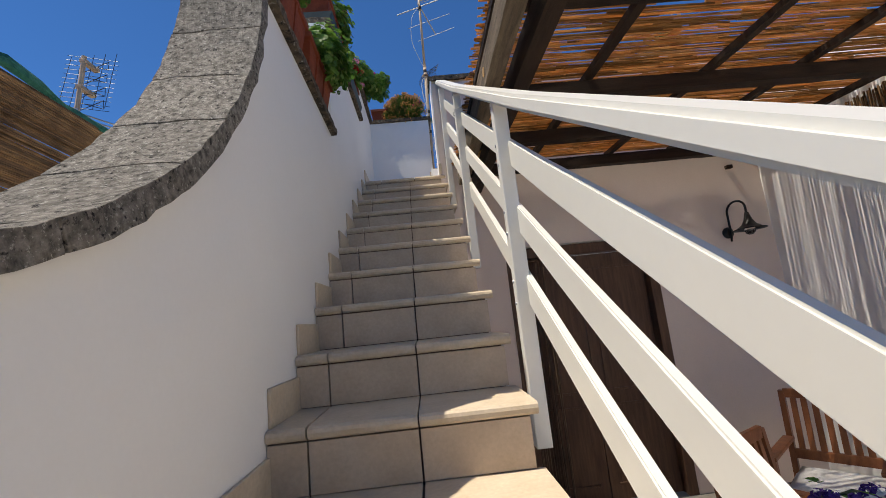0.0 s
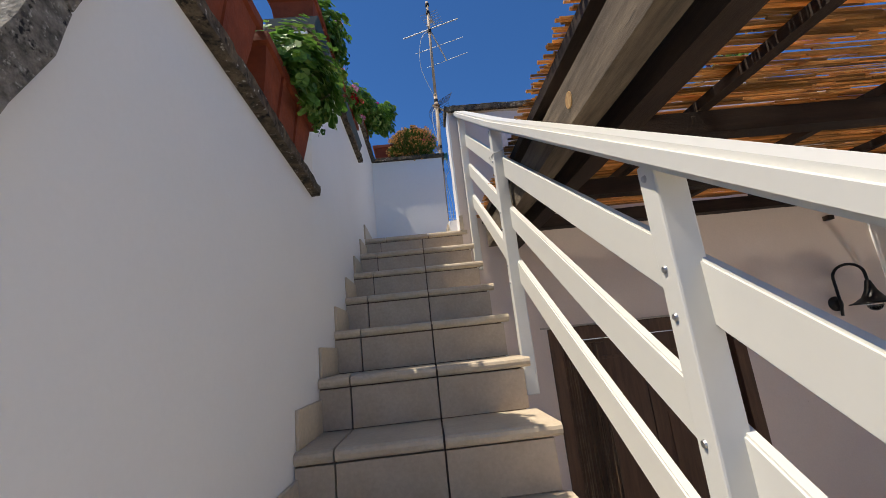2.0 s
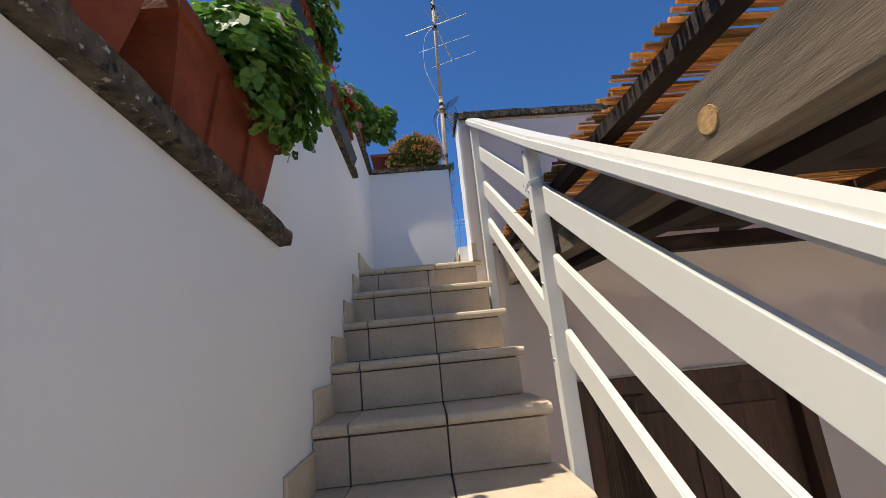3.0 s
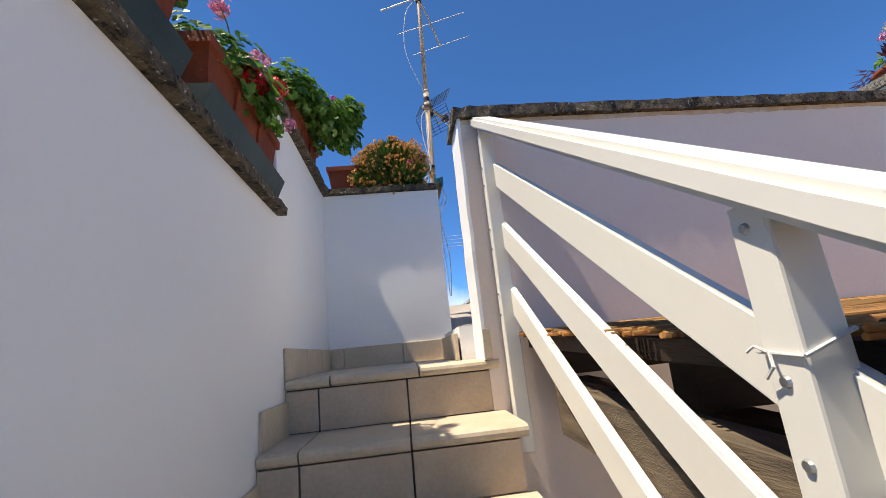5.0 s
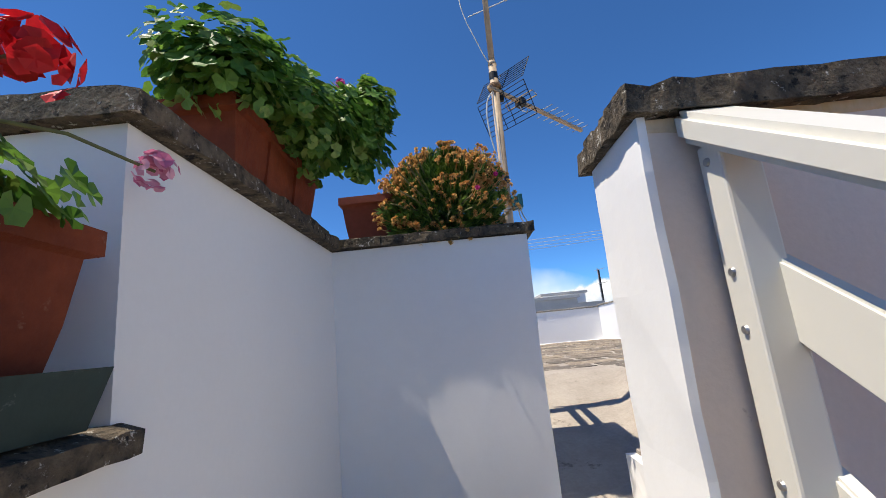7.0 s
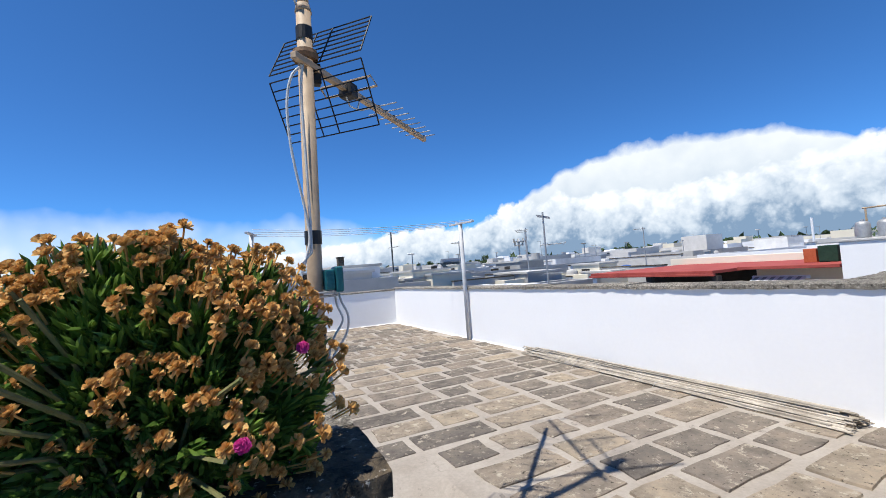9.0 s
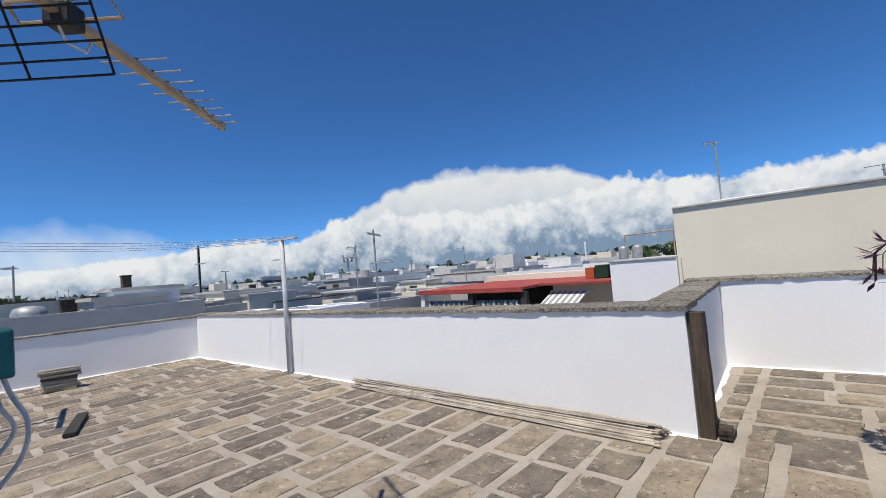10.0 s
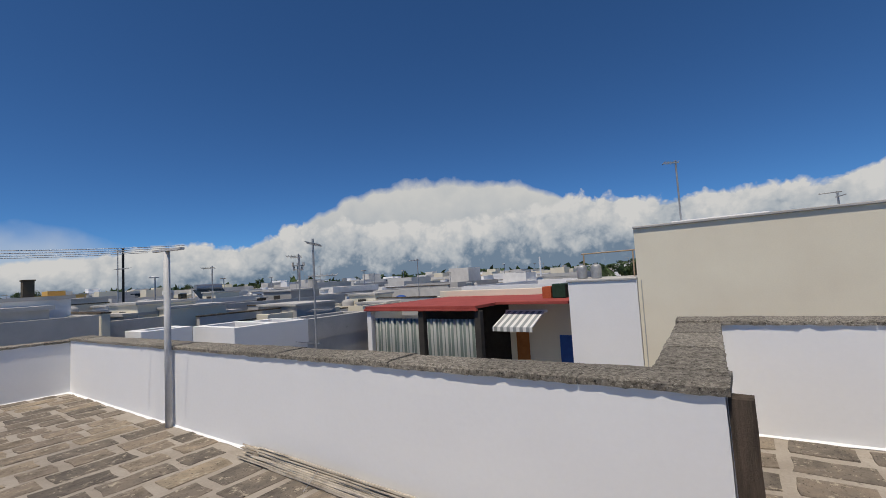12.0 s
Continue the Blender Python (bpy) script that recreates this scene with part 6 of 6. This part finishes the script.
def tree(x, y, h, r, seed, palm=False):
    rnd = random.Random(seed)
    th = thing("tree", "palm tree above the roofs" if palm else "dark green tree among the houses", "tree", "town trees")
    top = YARD + h
    bm = bmesh.new()
    tube(bm, (x, y, YARD - 0.06), (x, y, top), 0.22 if not palm else 0.2, 0.1, 8)
    for i in range(0 if palm else 7):
        d = rand_dir(rnd, 0.5)
        tube(bm, (x, y, top - r * 0.8), Vector((x, y, top)) + d * r * 0.8, 0.07, 0.02, 5)
    part("trunk", bm, TRUNK, th)
    bm = bmesh.new()
    c = Vector((x, y, top + (0 if palm else r * 0.15)))
    if palm:
        for i in range(26):
            a = rnd.uniform(0, 6.28)
            o = Vector((math.cos(a), math.sin(a), 0))
            rise = rnd.uniform(-0.3, 0.9)
            for k in range(9):
                f, g = k / 9, (k + 1) / 9
                p = c + o * r * f + Vector((0, 0, r * (rise * f - 1.0 * f * f)))
                q = c + o * r * g + Vector((0, 0, r * (rise * g - 1.0 * g * g)))
                s = Vector((-o.y, o.x, -0.5)) * r * 0.16
                bm.faces.new([bm.verts.new(v) for v in (p, q, q + s)])
                s2 = Vector((o.y, -o.x, -0.5)) * r * 0.16
                bm.faces.new([bm.verts.new(v) for v in (q, p, q + s2)])
    else:
        lobes = [c + rand_dir(rnd, 0.2) * r * rnd.uniform(0.3, 0.7) for _ in range(9)]
        for i in range(900):
            l = rnd.choice(lobes)
            d = rand_dir(rnd)
            p = l + d * r * 0.42 * rnd.random() ** 0.4
            leaf_fan(bm, p, d, rand_dir(rnd), r * 0.07 * rnd.uniform(0.7, 1.3), 5, 0.2, 0.2, rnd)
    part("crown", bm, TREELEAF, th)


rnd = random.Random(9)
tree(17.8, 4.85, 4.35, 0.75, 1)
tree(17.0, 5.75, 4.65, 0.8, 2, True)
for i in range(64):
    az = radians(rnd.uniform(-15, 105))
    d = rnd.uniform(75, 250)
    tree(math.sin(az) * d, math.cos(az) * d, rnd.uniform(3.9, 4.6) + d * 0.007, rnd.uniform(0.7, 1.3) + d * 0.004, 40 + i, rnd.random() < 0.3)
# far woods on the horizon
bm = bmesh.new()
for i in range(9000):
    az = radians(rnd.uniform(-45, 120))
    d = rnd.uniform(330, 900)
    p = Vector((math.sin(az) * d, math.cos(az) * d, YARD + rnd.uniform(0, 7 + 4 * noise.noise(Vector((az * 9, d * 0.01, 0))))))
    leaf_fan(bm, p, rand_dir(rnd), rand_dir(rnd), rnd.uniform(2.0, 4.5), 6, 0.3, 0.2, rnd)
tagged(part("far_woods", bm, TREELEAF), "dark band of far trees on the horizon", "trees", kind="stuff")

# neighbour's reed shelter west of the stair
sh = thing("reed_shelter", "neighbour's reed shelter roof edged with green netting", "shelter")
bm = bmesh.new()
rnd = random.Random(12)
reed_sheet(bm, -3.6, -0.55, -0.6, 0.02, lambda u, v, h: (-1.55 + v * 0.25 + h * 2, u - 0.08 * v, v + 0.1 - 0.06 * (u + 1.5) ** 2), 0.0105, 0.009, rnd, 0.05, 2)
part("reed_mat", bm, REEDD, sh)
bm = bmesh.new()
pts = [(-1.55 + 0.03 * math.sin(y * 9), y, 0.125 - 0.06 * (y + 1.5) ** 2 + 0.01 * math.sin(y * 23)) for y in [-3.6 + 0.1 * i for i in range(32)]]
path_tube(bm, pts, 0.028, 8)
rough_up(bm, 0.012, 25)
part("net_edge", bm, surface("green_net", (0.01, 0.09, 0.06), (0.03, 0.16, 0.11), 25, 90, 0.7, 0.8), sh, "green netting along the edge")
for y in (-3.4, -0.7):
    bm = bmesh.new()
    tube(bm, (-1.75, y, YARD - 0.06), (-1.62, y, 0.0), 0.04, n=8)
    part("post", bm, WOODD, sh)

# ---- clouds: a far backdrop of sky ----


def cloud_band(name, label, pts, radius, bottom, mat, seed):
    """A sheet at that distance; its top follows pts of bearing and height in degrees."""
    bm = bmesh.new()
    uv = bm.loops.layers.uv.new("UVMap")
    n, m = 160, 14
    az0, az1 = pts[0][0], pts[-1][0]
    cols = []
    for i in range(n + 1):
        a = az0 + (az1 - az0) * i / n
        for (a0, h0), (a1, h1) in zip(pts, pts[1:]):
            if a0 <= a <= a1:
                f = (a - a0) / (a1 - a0)
                h = h0 + (h1 - h0) * f * f * (3 - 2 * f)
        col = []
        for k in range(m + 1):
            e = bottom + (h * 1.3 - bottom) * k / m
            x, y = math.sin(radians(a)) * radius, math.cos(radians(a)) * radius
            col.append((bm.verts.new((x, y, 1.5 + math.tan(radians(e - 0.35)) * radius)), (a, (e - bottom) / max(0.3, h - bottom))))
        cols.append(col)
    for c0, c1 in zip(cols, cols[1:]):
        for k in range(m):
            q = (c0[k], c0[k + 1], c1[k + 1], c1[k])
            f = bm.faces.new([v for v, _ in q])
            for lp, (_, t) in zip(f.loops, q):
                lp[uv].uv = t
    ob = part(name, bm, mat)
    return tagged(ob, label, "clouds", kind="structure")


# lo, mid, hi: shaded base to sunlit top, put into a glowing colour
def cloud_mat(name, puff, soft, lo, mid, hi, strength, base_fade, rise=1.36, lumps=0.30, frill=0.15):
    m = bpy.data.materials.new(name)
    m.use_nodes = True
    nt = m.node_tree
    nt.nodes.remove(nt.nodes["Principled BSDF"])
    vec = coords(nt, (0.001, 0.001, 0.001))
    uvn = nt.nodes.new("ShaderNodeUVMap")
    sep = nt.nodes.new("ShaderNodeSeparateXYZ")
    nt.links.new(uvn.outputs[0], sep.inputs[0])

    def mathn(op, a, b=None):
        n = nt.nodes.new("ShaderNodeMath")
        n.operation = op
        for s, v in zip(n.inputs, (a, b)):
            if v is None:
                continue
            if hasattr(v, "node"):
                nt.links.new(v, s)
            else:
                s.default_value = v
        return n.outputs[0]
    vor = node(nt, "ShaderNodeTexVoronoi", Scale=puff, Detail=3.0, Roughness=0.6)
    vor.feature = "SMOOTH_F1"
    warp = nt.nodes.new("ShaderNodeTexNoise")
    warp.inputs["Scale"].default_value, warp.inputs["Detail"].default_value = puff * 0.8, 6
    nt.links.new(vec, warp.inputs["Vector"])
    wv = nt.nodes.new("ShaderNodeMix")
    wv.data_type, wv.blend_type = "RGBA", "LINEAR_LIGHT"
    wv.inputs[0].default_value = 0.05
    nt.links.new(vec, wv.inputs[6])
    nt.links.new(warp.outputs[1], wv.inputs[7])
    nt.links.new(wv.outputs[2], vor.inputs["Vector"])
    billow = vor.outputs["Distance"]
    fine = noise_tex(nt, vec, puff * 3.2, 8, 0.6)
    edge = mathn("ADD", mathn("MULTIPLY", billow, lumps), mathn("MULTIPLY", fine, frill))
    lim = mathn("SUBTRACT", rise, edge)
    dd = mathn("SUBTRACT", lim, sep.outputs[1])
    alpha = mathn("MULTIPLY", dd, 1 / soft)
    cl = nt.nodes.new("ShaderNodeClamp")
    nt.links.new(alpha, cl.inputs[0])
    low = mathn("MULTIPLY", sep.outputs[1], base_fade)
    cl2 = nt.nodes.new("ShaderNodeClamp")
    nt.links.new(low, cl2.inputs[0])
    fac = mathn("MULTIPLY", cl.outputs[0], cl2.outputs[0])
    sh = mathn("ADD", mathn("MULTIPLY", sep.outputs[1], 0.85), mathn("SUBTRACT", mathn("MULTIPLY", fine, 0.34), mathn("MULTIPLY", billow, 0.44)))
    col = ramp(nt, sh, [(0.03, lo), (0.24, mid), (0.52, hi)])
    # the sheet emits this painted light and shade, the sun adds none
    em = nt.nodes.new("ShaderNodeEmission")
    em.inputs[1].default_value = strength
    nt.links.new(col, em.inputs[0])
    tr = nt.nodes.new("ShaderNodeBsdfTransparent")
    ms = nt.nodes.new("ShaderNodeMixShader")
    nt.links.new(fac, ms.inputs[0])
    nt.links.new(tr.outputs[0], ms.inputs[1])
    nt.links.new(em.outputs[0], ms.inputs[2])
    nt.links.new(ms.outputs[0], nt.nodes["Material Output"].inputs[0])
    return m


CUMULUS = [(-60, 2.5), (-20, 3.0), (0, 3.4), (10, 4.2), (18, 5.4), (24, 6.4), (29, 5.8), (33, 7.4), (36, 8.8), (41, 9.0), (48, 8.6), (54, 8.2), (60, 8.8), (66, 9.6), (69, 9.2), (72, 10.4), (75, 10.2), (80, 9.2), (86, 9.2), (92, 9.0), (96, 8.6), (100, 9.2), (105, 10.8), (120, 11.0)]
ANVIL = [(36.5, 8.6), (39, 10.2), (43, 12.0), (47, 12.9), (51, 13.5), (56, 13.9), (61, 13.3), (65, 12.5), (69.5, 10.9), (73, 8.6)]
HAZE = [(-70, 8.5), (-20, 9.6), (-5, 9.2), (5, 8.4), (15, 7.4), (22, 6.2), (30, 4.4), (36, 3.0)]
cloud_band("backdrop_anvil_cloud", "smooth white anvil top of a far storm cloud", ANVIL, 2480, 3.0, cloud_mat("anvil_cloud", 3.2, 0.10, (0.60, 0.69, 0.81), (0.72, 0.79, 0.88), (0.84, 0.89, 0.95), 0.84, 3.0, 1.20, 0.14, 0.14), 2)
cloud_band("backdrop_haze_cloud", "thin pale haze of far cloud over the town", HAZE, 2440, -1.4, cloud_mat("haze_cloud", 2.6, 0.6, (0.45, 0.57, 0.74), (0.66, 0.76, 0.88), (0.88, 0.92, 0.96), 0.9, 2.5, 1.30), 3)
cloud_band("backdrop_cumulus_cloud", "heaped white cumulus clouds along the horizon", CUMULUS, 2400, -1.4, cloud_mat("cumulus_cloud", 8.0, 0.06, (0.22, 0.33, 0.49), (0.58, 0.67, 0.79), (0.88, 0.925, 0.99), 0.86, 9.0, 1.155, 0.17, 0.06), 1)

# ---- paving stones of the terrace, last ----
rnd = random.Random(42)
meshes = {}


def stone(lx, ly):
    """A worn slab of about that size, shared between alike stones."""
    key = (round(lx / 0.05), round(ly / 0.05), rnd.randrange(3))
    if key not in meshes:
        bm = bmesh.new()
        a, b = key[0] * 0.025, key[1] * 0.025
        n = 3
        top = [[bm.verts.new((-a + 2 * a * i / n, -b + 2 * b * j / 2, 0.0)) for j in range(3)] for i in range(n + 1)]
        for i in range(n):
            for j in range(2):
                bm.faces.new((top[i][j], top[i + 1][j], top[i + 1][j + 1], top[i][j + 1]))
        rim = [v for v in bm.verts if any(e.is_boundary for e in v.link_edges)]
        for v in bm.verts:
            v.co += Vector((rnd.uniform(-1, 1) * 0.010, rnd.uniform(-1, 1) * 0.008, rnd.uniform(0.003, 0.009)))
        ext = bmesh.ops.extrude_edge_only(bm, edges=[e for e in bm.edges if e.is_boundary])
        for v in ext["geom"]:
            if isinstance(v, bmesh.types.BMVert):
                v.co.z = -0.012
                v.co.x *= 1.03
                v.co.y *= 1.03
        bmesh.ops.recalc_face_normals(bm, faces=bm.faces[:])
        meshes[key] = mesh_of(bm, "paving_stone", SLAB)
    return meshes[key]


cells = []
y = 1.64
while y < 8.95:
    py = rnd.uniform(0.25, 0.29)
    x = 0.80 + rnd.uniform(-0.2, 0.1) if y > 2.72 else 1.42 + rnd.uniform(0, 0.1)
    while x < 3.28:
        ln = rnd.choice((0.20, 0.25, 0.30, 0.35, 0.40, 0.45))
        if x + ln > 3.34:
            ln = 3.33 - x
        if ln > 0.12:
            cells.append((x + ln / 2, y + py / 2, ln, py - 0.065))
        x += ln + rnd.uniform(0.05, 0.075)
    y += py
x = 1.42
while x < 3.4:
    px = rnd.uniform(0.35, 0.5)
    yy = (back(x + px) if x < 2.3 else 1.1) + 0.05
    while yy < 1.52:
        ln = min(rnd.choice((0.22, 0.25)), 1.57 - yy)
        if ln > 0.1:
            cells.append((x + px / 2, yy + ln / 2, px - 0.065, ln))
        yy += ln + 0.06
    x += px
x = 3.42
while x < 5.05:
    px = rnd.uniform(0.25, 0.29)
    yy = 1.60
    cells.append((x + px / 2, 1.69, px - 0.06, 0.12))
    while yy > (0.70 if x > 3.55 else 1.15):
        ln = rnd.choice((0.2, 0.3, 0.35, 0.45))
        if yy - ln > (0.62 if x > 3.55 else 1.1):
            cells.append((x + px / 2, yy - ln / 2 - 0.03, px - 0.06, ln))
        yy -= ln + 0.065
    x += px
cells.sort(key=lambda c: (c[1] > 6.2, c[1]))
for cx, cy, lx, ly in cells:
    flip = 180 if rnd.random() < 0.5 else 0
    piece("paving_stone", stone(lx, ly), pose(cx, cy, TERR - 0.001 + fall(cy), 0, 0, flip + rnd.uniform(-1.2, 1.2)), terr)
